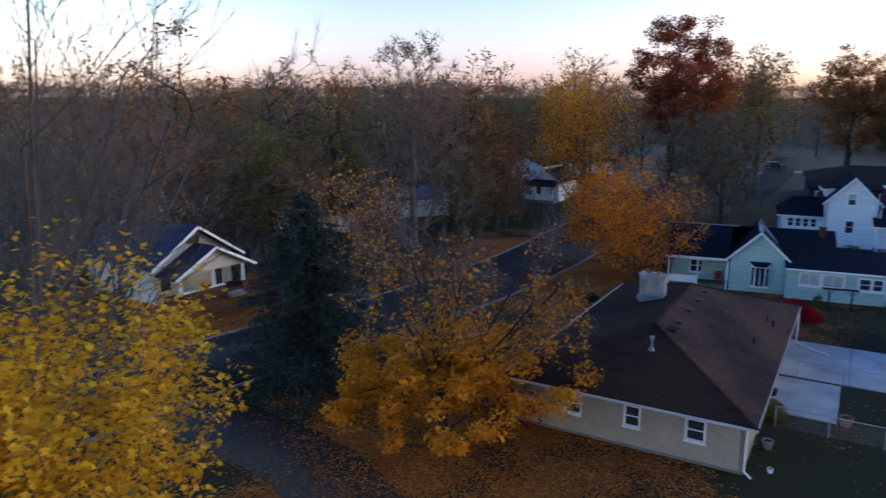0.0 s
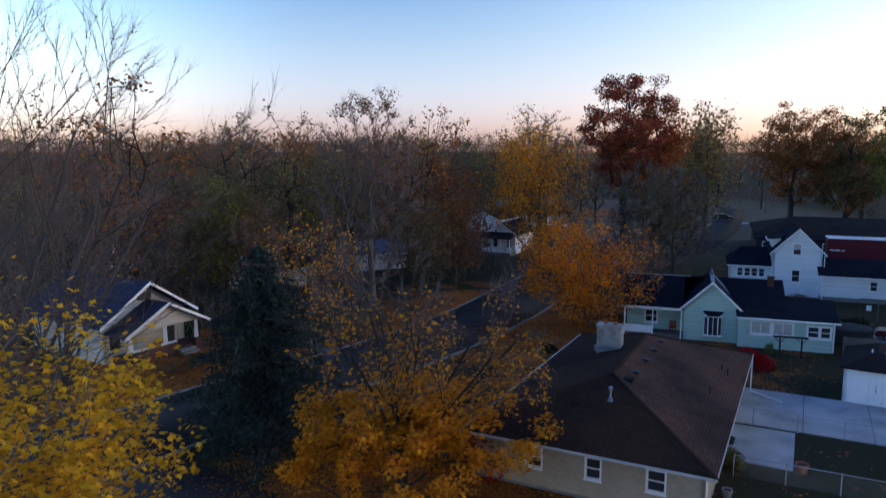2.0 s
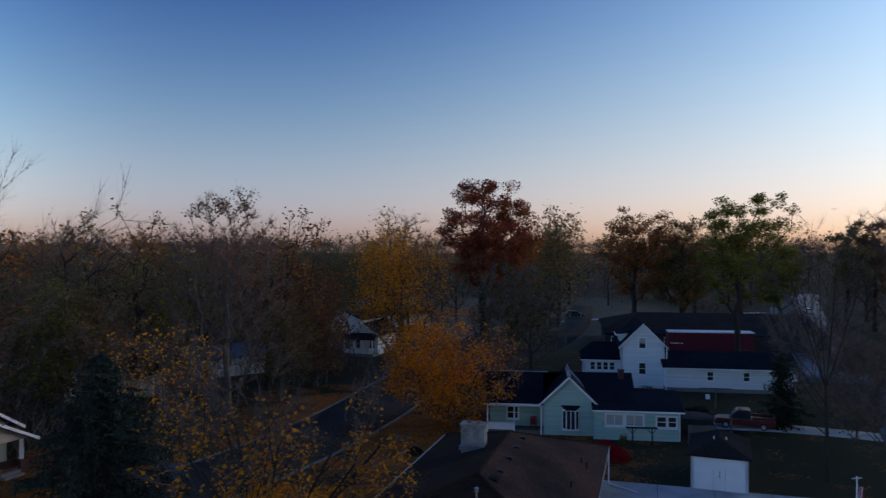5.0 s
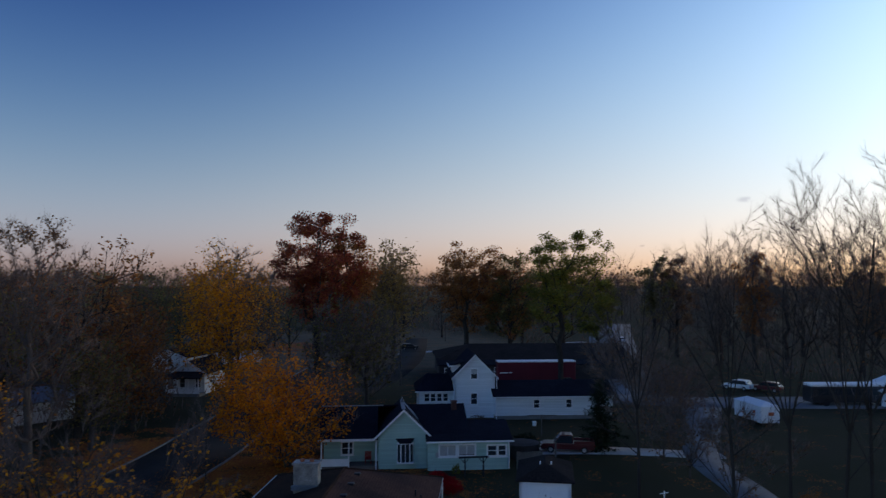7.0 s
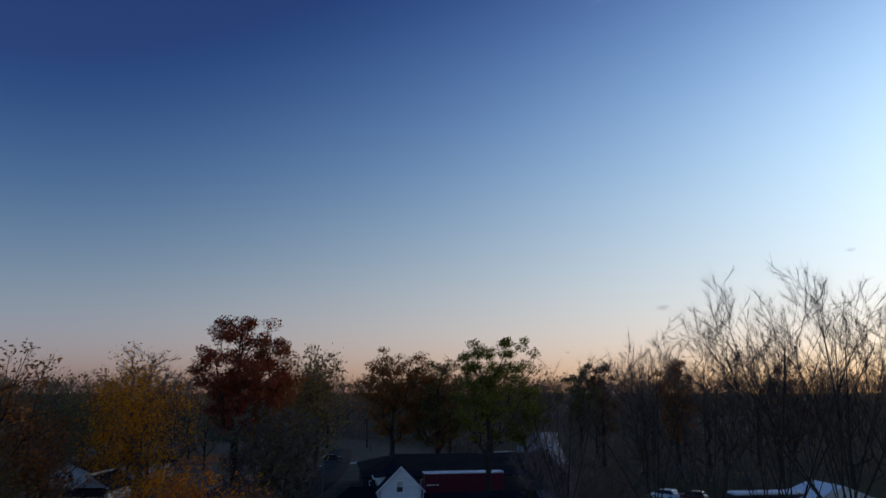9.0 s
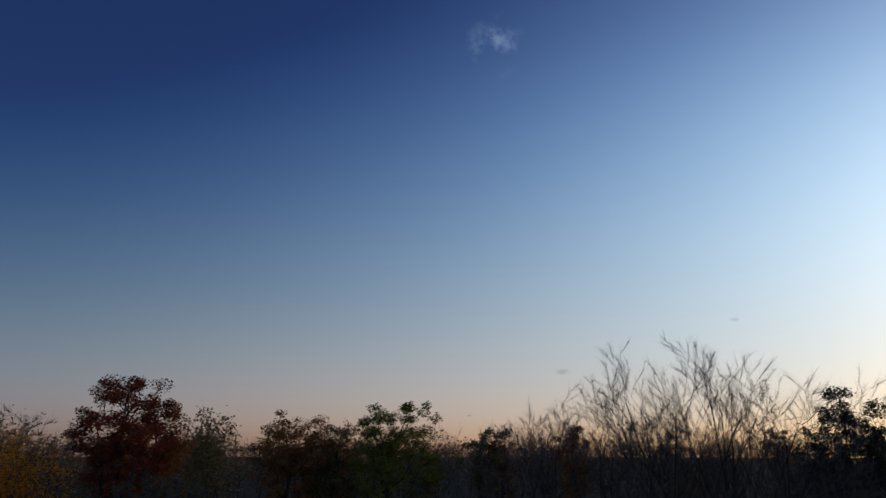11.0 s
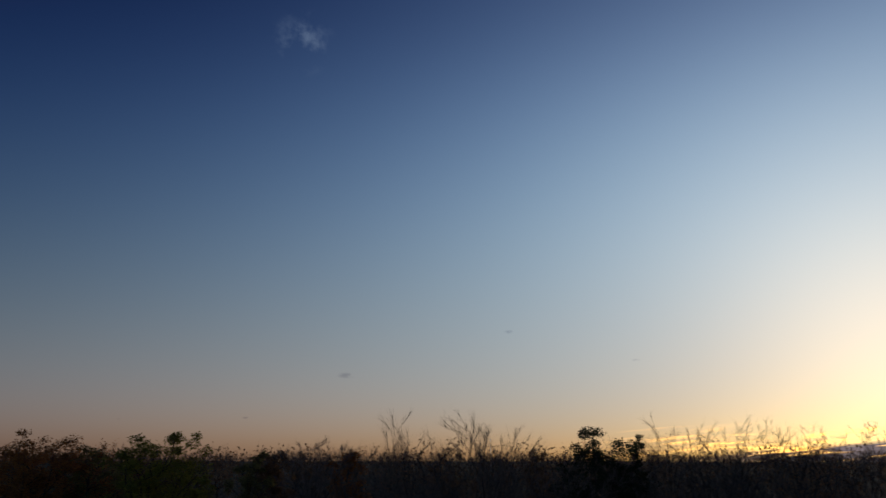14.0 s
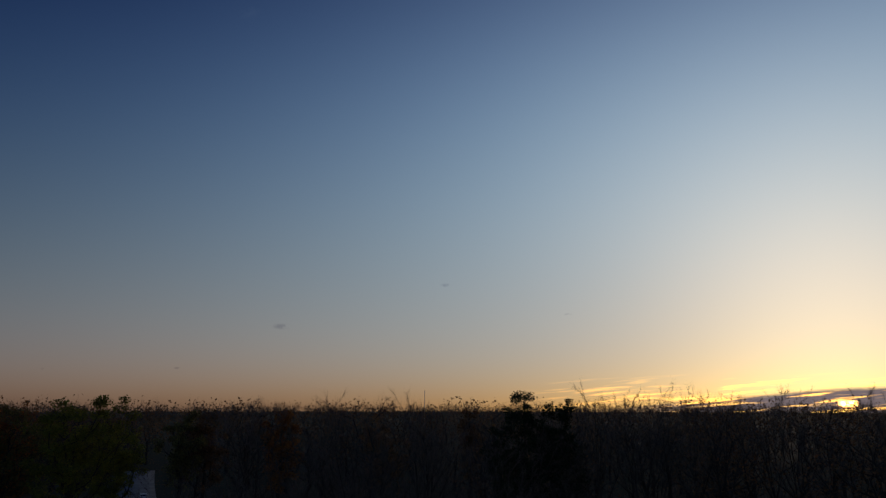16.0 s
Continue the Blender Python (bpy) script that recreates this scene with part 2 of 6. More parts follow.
M_ASPHALT = material("asphalt", (0.044, 0.040, 0.036), 0.9, 0.25, 0.25, 30, 0.25, 0.01, second=(0.060, 0.053, 0.046), spec=0.06)
M_ASPHALT_OLD = material("worn_asphalt", (0.13, 0.132, 0.138), 0.85, 0.2, 0.15, 20, 0.25, 0.01, second=(0.19, 0.19, 0.195))
M_CONCRETE = material("concrete", (0.50, 0.49, 0.47), 0.85, 0.15, 0.35, 18, 0.2, 0.008, second=(0.30, 0.295, 0.285), spec=0.1)
M_KERB = material("kerb_concrete", (0.20, 0.19, 0.175), 0.9, 0.2, 0.8, 20, 0.2, 0.01)
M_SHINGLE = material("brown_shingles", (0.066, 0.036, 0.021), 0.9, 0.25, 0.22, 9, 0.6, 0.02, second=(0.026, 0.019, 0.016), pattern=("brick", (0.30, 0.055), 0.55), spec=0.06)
# the same shingles, lighter and redder: low sun painted into the colour
M_SHINGLE_SUNLIT = material("sunlit_brown_shingles", (0.125, 0.064, 0.045), 0.9, 0.25, 0.22, 9, 0.6, 0.02, second=(0.050, 0.032, 0.027), pattern=("brick", (0.30, 0.055), 0.6), spec=0.06)
M_NAVY = material("navy_shingles", (0.010, 0.012, 0.020), 0.9, 0.3, 0.4, 9, 0.5, 0.02, second=(0.015, 0.017, 0.027), pattern=("brick", (0.3, 0.07), 0.6), spec=0.06)
M_ROOF_DARK = material("dark_brown_roofing", (0.035, 0.028, 0.026), 0.9, 0.3, 0.3, 8, 0.4, 0.02, pattern=("brick", (0.3, 0.08), 0.6), spec=0.06)
M_BRICK = material("buff_brick", (0.42, 0.34, 0.25), 0.9, 0.14, 0.5, 20, 0.6, 0.01, pattern=("brick", (0.21, 0.075), 0.78))
M_BRICK_RED = material("red_brick", (0.10, 0.043, 0.035), 0.9, 0.2, 0.8, 20, 0.6, 0.01, pattern=("brick", (0.21, 0.075), 0.7))
M_MINT = material("mint_siding", (0.42, 0.60, 0.52), 0.7, 0.07, 0.5, 10, 0.5, 0.012, pattern=("lap", (6.0, 0.12), 0.8))
M_WHITE_SIDING = material("white_siding", (0.82, 0.84, 0.84), 0.65, 0.05, 0.4, 10, 0.5, 0.012, pattern=("lap", (6.0, 0.12), 0.84))
M_GREY_SIDING = material("weathered_pale_siding", (0.50, 0.47, 0.42), 0.7, 0.12, 0.5, 10, 0.5, 0.012, pattern=("lap", (6.0, 0.12), 0.8))
M_BLUE_ROOF = material("blue_grey_shingles", (0.040, 0.043, 0.075), 0.85, 0.3, 0.4, 9, 0.5, 0.02, second=(0.028, 0.030, 0.05), pattern=("brick", (0.3, 0.07), 0.6), spec=0.1)
M_WHITE = material("white_paint", (0.82, 0.82, 0.81), 0.55, 0.06, 1.2, 16, 0.1, 0.004)
M_CREAM = material("cream_paint", (0.55, 0.52, 0.46), 0.6, 0.1, 0.8, 14, 0.1, 0.004)
M_CHIMNEY = material("stained_render", (0.36, 0.33, 0.29), 0.9, 0.2, 1.6, 12, 0.4, 0.01, second=(0.20, 0.18, 0.16))
M_METAL = material("galvanised_metal", (0.45, 0.46, 0.47), 0.45, 0.15, 2, 20, 0.1, 0.003, metal=0.7)
M_BLACK = material("black_metal", (0.02, 0.02, 0.022), 0.5, 0.2, 2, 20, 0.1, 0.003)
M_FLASH = material("lead_flashing", (0.20, 0.23, 0.27), 0.5, 0.2, 1.5, 14, 0.2, 0.004, metal=0.4)
M_WOOD = material("weathered_wood", (0.15, 0.13, 0.11), 0.9, 0.3, 0.8, 22, 0.4, 0.01)
M_POLE = material("pole_wood", (0.13, 0.105, 0.085), 0.9, 0.3, 0.6, 22, 0.4, 0.01)
M_MAROON = material("maroon_panels", (0.11, 0.008, 0.018), 0.55, 0.15, 0.5, 8, 0.2, 0.01)
M_TERRACOTTA = material("terracotta", (0.36, 0.13, 0.07), 0.8, 0.2, 2, 20, 0.2, 0.005)
M_SOIL = material("soil", (0.05, 0.035, 0.025), 0.95, 0.3, 3, 30, 0.4, 0.02)
M_RED = material("red_paint", (0.42, 0.03, 0.025), 0.5, 0.15, 2, 16, 0.1, 0.003)
M_BLUE = material("blue_plastic", (0.03, 0.06, 0.12), 0.5, 0.15, 2, 16, 0.1, 0.003)
M_CURTAIN = material("pale_blind", (0.46, 0.45, 0.43), 0.9, 0.12, 2, 16, 0.2, 0.01)
M_TYRE = material("tyre_rubber", (0.02, 0.02, 0.02), 0.85, 0.2, 3, 20, 0.2, 0.005)
M_ORANGE_MARK = material("orange_paint", (0.55, 0.13, 0.05), 0.6, 0.15, 2, 16, 0.1, 0.003)
M_DARK_WALL = material("dark_wall", (0.05, 0.045, 0.045), 0.9, 0.25, 0.5, 8, 0.2, 0.01)
M_GREEN_CAN = material("green_tarpaulin", (0.025, 0.05, 0.035), 0.6, 0.2, 2, 16, 0.2, 0.01)


def glass_material():
    m = bpy.data.materials.new("window_glass")
    m.use_nodes = True
    p = m.node_tree.nodes["Principled BSDF"]
    p.inputs["Base Color"].default_value = (0.03, 0.035, 0.04, 1)
    p.inputs["Roughness"].default_value = 0.06
    p.inputs["Specular IOR Level"].default_value = 0.6
    return m


M_GLASS = glass_material()


def paint(name, colour):
    m = material(name, colour, 0.35, 0.08, 1.5, 20, 0.0, spec=0.5)
    m.node_tree.nodes["Principled BSDF"].inputs["Coat Weight"].default_value = 0.6
    return m


C_BLACK, C_WHITE, C_RED, C_SILVER = paint("black_car_paint", (0.015, 0.016, 0.02)), paint("white_car_paint", (0.7, 0.72, 0.74)), paint("red_car_paint", (0.10, 0.008, 0.012)), paint("grey_car_paint", (0.22, 0.24, 0.27))
M_LAMP_RED = material("red_lens", (0.45, 0.02, 0.015), 0.3, 0.1, 3, 20, 0)
M_LENS = material("clear_lens", (0.7, 0.7, 0.68), 0.2, 0.1, 3, 20, 0)

# ---- mesh helpers ----


def mesh_of(name, bm, mat):
    me = bpy.data.meshes.new(name)
    bm.normal_update()
    bm.to_mesh(me)
    bm.free()
    me.materials.append(mat)
    return me


def part(name, bm, mat, parent, label="", m=None):
    ob = new(name, mesh_of(name, bm, mat))
    ob.parent = parent
    if m is not None:
        ob.matrix_basis = m
    if label:
        ob["label"] = label
    return ob


def thing(name, m, label, category, group="", kind=""):
    ob = new(name)
    ob.matrix_basis = m
    return tagged(ob, label, category, group, kind)


def solid(name, bm, mat, m, label, category="", group="", kind=""):
    ob = new(name, mesh_of(name, bm, mat))
    ob.matrix_basis = m
    return tagged(ob, label, category, group, kind)


def box(bm, x0, x1, y0, y1, z0, z1, bevel=0.0):
    vs = [bm.verts.new((x, y, z)) for z in (z0, z1) for x, y in ((x0, y0), (x1, y0), (x1, y1), (x0, y1))]
    fs = [bm.faces.new([vs[i] for i in q]) for q in ((3, 2, 1, 0), (4, 5, 6, 7), (0, 1, 5, 4), (1, 2, 6, 5), (2, 3, 7, 6), (3, 0, 4, 7))]
    if bevel:
        bmesh.ops.bevel(bm, geom=list({e for f in fs for e in f.edges}), offset=bevel, segments=1, affect="EDGES")
    return bm


def boxes(*dims, bevel=0.0):
    bm = bmesh.new()
    for d in dims:
        box(bm, *d, bevel=bevel)
    return bm


def tube(bm, a, b, r0, r1=None, k=8, cap=True):
    a, b = Vector(a), Vector(b)
    r1 = r0 if r1 is None else r1
    q = (b - a).to_track_quat("Z", "Y")
    rings = []
    for c, r in ((a, r0), (b, r1)):
        rings.append([bm.verts.new(c + q @ Vector((r * math.cos(2 * math.pi * i / k), r * math.sin(2 * math.pi * i / k), 0))) for i in range(k)])
    for i in range(k):
        bm.faces.new((rings[0][i], rings[0][(i + 1) % k], rings[1][(i + 1) % k], rings[1][i]))
    if cap:
        bm.faces.new(rings[0][::-1]), bm.faces.new(rings[1])
    return bm


def tubes(*runs, k=8):
    bm = bmesh.new()
    for r in runs:
        tube(bm, *r, k=k)
    return bm


def lathe(profile, k=16):
    """A turned solid from (radius, height) pairs."""
    bm = bmesh.new()
    rings = [[bm.verts.new((r * math.cos(2 * math.pi * i / k), r * math.sin(2 * math.pi * i / k), z)) for i in range(k)] for r, z in profile]
    for a, b in zip(rings, rings[1:]):
        for i in range(k):
            bm.faces.new((a[i], a[(i + 1) % k], b[(i + 1) % k], b[i]))
    bm.faces.new(rings[0][::-1]), bm.faces.new(rings[-1])
    return bm


def prism(outline, y0, y1):
    """An outline in x and z drawn out along y."""
    bm = bmesh.new()
    a, b = [bm.verts.new((x, y0, z)) for x, z in outline], [bm.verts.new((x, y1, z)) for x, z in outline]
    n = len(outline)
    bm.faces.new(a), bm.faces.new(b[::-1])
    for i in range(n):
        bm.faces.new((a[i], b[i], b[(i + 1) % n], a[(i + 1) % n]))
    bmesh.ops.recalc_face_normals(bm, faces=bm.faces[:])
    return bm


def slab(corners, thick):
    """A plate over 3 or 4 corners, thick downwards."""
    bm = bmesh.new()
    a = [bm.verts.new(c) for c in corners]
    b = [bm.verts.new((c[0], c[1], c[2] - thick)) for c in corners]
    n = len(corners)
    bm.faces.new(a), bm.faces.new(b[::-1])
    for i in range(n):
        bm.faces.new((a[i], b[i], b[(i + 1) % n], a[(i + 1) % n]))
    bmesh.ops.recalc_face_normals(bm, faces=bm.faces[:])
    return bm


def arrays(name, groups, mats):
    """A mesh from (verts n x 3, faces m x k, material index) groups."""
    me = bpy.data.meshes.new(name)
    nv = sum(len(v) for v, f, i in groups)
    verts = np.concatenate([v for v, f, i in groups]).astype(np.float32)
    loops, starts, totals, mi, off, run = [], [], [], [], 0, 0
    for v, f, i in groups:
        k = f.shape[1]
        loops.append((f + off).ravel())
        starts.append(run + k * np.arange(len(f)))
        totals.append(np.full(len(f), k))
        mi.append(np.full(len(f), i))
        off += len(v)
        run += f.size
    loops, starts, totals, mi = (np.concatenate(a).astype(np.int32) for a in (loops, starts, totals, mi))
    me.vertices.add(nv), me.loops.add(len(loops)), me.polygons.add(len(starts))
    me.vertices.foreach_set("co", verts.ravel())
    me.loops.foreach_set("vertex_index", loops)
    me.polygons.foreach_set("loop_start", starts)
    me.polygons.foreach_set("loop_total", totals)
    me.polygons.foreach_set("material_index", mi)
    for m in mats:
        me.materials.append(m)
    me.update(calc_edges=True)
    return me


def wall(w, h, holes, th=0.2, top=None):
    """A wall along x from 0 to w, outer face at y = 0, with openings (x0, x1, z0, z1) right through. top: apex of a gable."""
    bm = bmesh.new()
    xs = sorted({0.0, w, *(v for o in holes for v in o[:2])})
    zs = sorted({0.0, h, *(v for o in holes for v in o[2:])})
    for x0, x1 in zip(xs, xs[1:]):
        for z0, z1 in zip(zs, zs[1:]):
            if not any(o[0] - 1e-6 < x0 and x1 < o[1] + 1e-6 and o[2] - 1e-6 < z0 and z1 < o[3] + 1e-6 for o in holes):
                box(bm, x0, x1, 0, th, z0, z1)
    if top:
        ax, az = top
        a = [bm.verts.new((x, y, z)) for y in (0, th) for x, z in ((0, h), (w, h), (ax, az))]
        for q in ((0, 1, 2), (5, 4, 3), (1, 4, 5, 2), (0, 2, 5, 3), (0, 3, 4, 1)):
            bm.faces.new([a[i] for i in q])
    bmesh.ops.remove_doubles(bm, verts=bm.verts[:], dist=1e-4)
    bmesh.ops.recalc_face_normals(bm, faces=bm.faces[:])
    return bm


def window(parent, m, w, h, bars=(), rails=(0.5,), trim=0.09, mat=M_WHITE, blind=0.0, sill=True):
    """A window in an opening w x h whose lower left outer corner is at m (x along the wall, y into it)."""
    f = part("window", boxes((-trim, 0, -0.04, 0.08, -trim, h + trim), (w, w + trim, -0.04, 0.08, -trim, h + trim), (0, w, -0.04, 0.08, h, h + trim), (0, w, -0.04, 0.08, -trim, 0)), mat, parent, m=m)
    part("pane", boxes((0, w, 0.07, 0.085, 0, h)), M_GLASS, f)
    s = bmesh.new()
    for r in rails:
        box(s, 0, w, 0.03, 0.068, h * r - 0.025, h * r + 0.025)
    for b in bars:
        box(s, w * b - 0.025, w * b + 0.025, 0.03, 0.068, 0, h)
    for d in ((0, 0.04, 0, h), (w - 0.04, w, 0, h), (0.04, w - 0.04, h - 0.04, h), (0.04, w - 0.04, 0, 0.04)):
        box(s, d[0], d[1], 0.031, 0.067, d[2], d[3])
    part("sash", s, mat, f)
    if blind:
        part("blind", boxes((0.04, w - 0.04, 0.060, 0.066, h * (1 - blind), h - 0.04)), M_CURTAIN, f, "pale drawn blind")
    if sill:
        part("sill", boxes((-trim - 0.03, w + trim + 0.03, -0.10, -0.041, -trim - 0.04, -trim + 0.02), bevel=0.01), mat, f)
    return f


# ---- trees ----
KITE = np.array([(0, 0, 0), (0.36, 0.45, 0.05), (0, 1, -0.06), (-0.36, 0.45, 0.05)])
MAPLE = np.array([(0, 0, 0), (0.30, 0.02, 0.03), (0.22, 0.25, 0.02), (0.55, 0.45, -0.05), (0.20, 0.55, 0.02), (0, 1, -0.08), (-0.20, 0.55, 0.02), (-0.55, 0.45, -0.05), (-0.22, 0.25, 0.02), (-0.30, 0.02, 0.03)])


def rand_dirs(rng, n):
    v = rng.normal(size=(n, 3))
    return v / np.linalg.norm(v, axis=1)[:, None]


def leaves(rng, at, size, shape=KITE, flat=0.0, droop=0.0):
    """Leaf verts and faces round the points."""
    n, k = len(at), len(shape)
    nrm = rand_dirs(rng, n)
    nrm[:, 2] = np.abs(nrm[:, 2]) + flat
    nrm /= np.linalg.norm(nrm, axis=1)[:, None]
    d = rand_dirs(rng, n)
    d[:, 2] -= droop
    d -= nrm * (d * nrm).sum(1)[:, None]
    d /= np.linalg.norm(d, axis=1)[:, None] + 1e-9
    s = np.cross(d, nrm)
    sz = (size * rng.uniform(0.65, 1.35, n))[:, None, None]
    v = at[:, None, :] + sz * (shape[None, :, 0:1] * s[:, None, :] + shape[None, :, 1:2] * d[:, None, :] + shape[None, :, 2:3] * nrm[:, None, :])
    return v.reshape(-1, 3), np.arange(n * k).reshape(n, k)


def limbs(a, b, ra, rb, k=4):
    """Tapered tubes from a to b."""
    d = b - a
    d = d / (np.linalg.norm(d, axis=1)[:, None] + 1e-9)
    h = np.where(np.abs(d[:, 2:3]) > 0.9, np.array([[1.0, 0, 0]]), np.array([[0, 0, 1.0]]))
    s = np.cross(d, h)
    s /= np.linalg.norm(s, axis=1)[:, None]
    u = np.cross(d, s)
    ang = 2 * np.pi * np.arange(k) / k
    ring = np.cos(ang)[None, :, None] * s[:, None, :] + np.sin(ang)[None, :, None] * u[:, None, :]
    v = np.concatenate([a[:, None] + ring * ra[:, None, None], (b + d * rb[:, None] * 0.3)[:, None] + ring * rb[:, None, None]], axis=1)
    base = (2 * k * np.arange(len(a)))[:, None, None]
    i = np.arange(k)
    f = np.stack([i, (i + 1) % k, k + (i + 1) % k, k + i], -1)[None] + base
    return v.reshape(-1, 3), f.reshape(-1, 4)


def spikes(rng, at, way, length, r):
    """Thin three-sided twigs that run out to a point."""
    n = len(at)
    ln = (length * rng.uniform(0.5, 1.3, n))[:, None]
    s = np.cross(way, rand_dirs(rng, n))
    s /= np.linalg.norm(s, axis=1)[:, None] + 1e-9
    u = np.cross(way, s)
    v = np.stack([at + s * r, at - 0.5 * s * r + 0.87 * u * r, at - 0.5 * s * r - 0.87 * u * r, at + way * ln], 1)
    f = np.array([(0, 1, 3), (1, 2, 3), (2, 0, 3)])[None] + (4 * np.arange(n))[:, None, None]
    return v.reshape(-1, 3), f.reshape(-1, 3)


def grow(rng, height, low, radius, n, lean=(0, 0), lobes=6, hollow=0.45, flare=0.0, squash=1.0):
    """A branching skeleton: nodes, parents, thickness counts, tips. low: where the crown begins."""
    cz, rz = (height + low) / 2, (height - low) / 2
    lob = rand_dirs(rng, lobes)
    lob[:, 2] *= 0.7
    amp = rng.uniform(-0.28, 0.32, lobes)
    d = rand_dirs(rng, n)
    bulge = 1 + (amp[None] * np.clip(d @ lob.T, 0, 1) ** 3).sum(1)
    r = rng.uniform(0, 1, n) ** hollow * bulge
    wide = 1 + flare * d[:, 2]
    pts = d * r[:, None] * np.stack([radius * wide, radius * wide * squash, np.full(n, rz)], 1) + np.array([0, 0, cz])
    pts[:, :2] += np.array(lean)[None] * (pts[:, 2:3] / height)
    top = low + (height - low) * 0.72
    steps = 9
    nodes = [np.array([0.0, 0.0, 0.0])]
    parent, depth = [-1], [0.0]
    for i in range(1, steps + 1):
        z = top * i / steps
        nodes.append(np.array([lean[0] * z / height + rng.normal() * 0.012 * height * (i > 2), lean[1] * z / height + rng.normal() * 0.012 * height * (i > 2), z]))
        parent.append(i - 1)
        depth.append(depth[-1] + top / steps)
    order = np.argsort(np.linalg.norm((pts - np.array([0, 0, low])) / np.array([radius, radius, rz * 1.4]), axis=1))
    buf = np.zeros((steps + 1 + 2 * n, 3))
    buf[: steps + 1] = nodes
    dep = np.zeros(len(buf))
    dep[: steps + 1] = depth
    par = np.full(len(buf), -1)
    par[: steps + 1] = parent
    m = steps + 1
    heading = np.zeros((len(buf), 3))
    heading[:, 2] = 1.0
    tips = []
    ok_from = max(1, int(steps * max(0.0, low) / top * 0.8))
    for j in order:
        a = pts[j]
        v = a - buf[:m]
        dist = np.linalg.norm(v, axis=1)
        cost = dist + 0.30 * dep[:m] + 1.6 * np.clip(0.25 * dist - v[:, 2], 0, None)
        cost += 0.55 * (dist - (v * heading[:m]).sum(1))
        cost[:ok_from] += 100
        i = int(np.argmin(cost))
        mid = buf[i] + 0.5 * v[i] + rng.normal(size=3) * 0.035 * dist[i]
        mid[2] -= 0.03 * dist[i]
        buf[m], par[m], dep[m] = mid, i, dep[i] + dist[i] / 2
        buf[m + 1], par[m + 1], dep[m + 1] = a, m, dep[i] + dist[i]
        heading[m] = v[i] / (dist[i] + 1e-9)
        heading[m + 1] = 0.8 * heading[m] + np.array([0, 0, 0.3])
        heading[m + 1] /= np.linalg.norm(heading[m + 1])
        tips.append(m + 1)
        m += 2
    buf, par = buf[:m], par[:m]
    count = np.zeros(m)
    count[tips] = 1
    for i in range(m - 1, 0, -1):
        count[par[i]] += count[i]
    return buf, par, np.maximum(count, 1), np.array(tips)


def tree_parts(seed, height, low, radius, n=160, trunk=0.28, twig_n=6, twig_len=0.9, twig_r=0.012, leaf_n=0, leaf=0.2, spread=0.6, leafy=None, shape=KITE, sides=5, flat=0.3, clump=False, **more):
    rng = np.random.default_rng(seed)
    node, par, count, tips = grow(rng, height, low, radius, n, **more)
    thick = trunk * (count / count[0]) ** 0.56
    thick[0] *= 1.35
    i = np.arange(1, len(node))
    wood = [(*limbs(node[par[i]], node[i], np.minimum(thick[par[i]], thick[i] * 1.5), thick[i], sides), 0)]
    out = node[tips] - node[par[tips]]
    out /= np.linalg.norm(out, axis=1)[:, None] + 1e-9
    if twig_n:
        rep = np.repeat(np.arange(len(tips)), twig_n)
        back = rng.uniform(0, 1, len(rep))[:, None]
        at = node[tips][rep] * (1 - back) + node[par[tips]][rep] * back
        way = out[rep] + 0.75 * rand_dirs(rng, len(rep)) + np.array([0, 0, 0.35])
        way /= np.linalg.norm(way, axis=1)[:, None]
        wood.append((*spikes(rng, at, way, twig_len, twig_r), 1))
    crown = None
    if leaf_n:
        rep = np.repeat(np.arange(len(tips)), leaf_n)
        at = node[tips][rep] + out[rep] * rng.uniform(-0.6, 1.0, len(rep))[:, None] * spread + rng.normal(size=(len(rep), 3)) * spread * 0.5
        if clump:
            at = node[tips][rep] + rand_dirs(rng, len(rep)) * (rng.uniform(0.05, 1, len(rep)) ** 0.45)[:, None] * spread * np.repeat(rng.uniform(0.65, 1.25, len(tips)), leaf_n)[:, None] * np.array([1.15, 1.15, 0.8])
        if leafy is not None:
            at = at[rng.uniform(0, 1, len(at)) < leafy(at / np.array([radius, radius, height]), rng)]
        at = at[at[:, 2] > 0.25]
        crown = leaves(rng, at, leaf, shape, flat, 0.4)
    return wood, crown


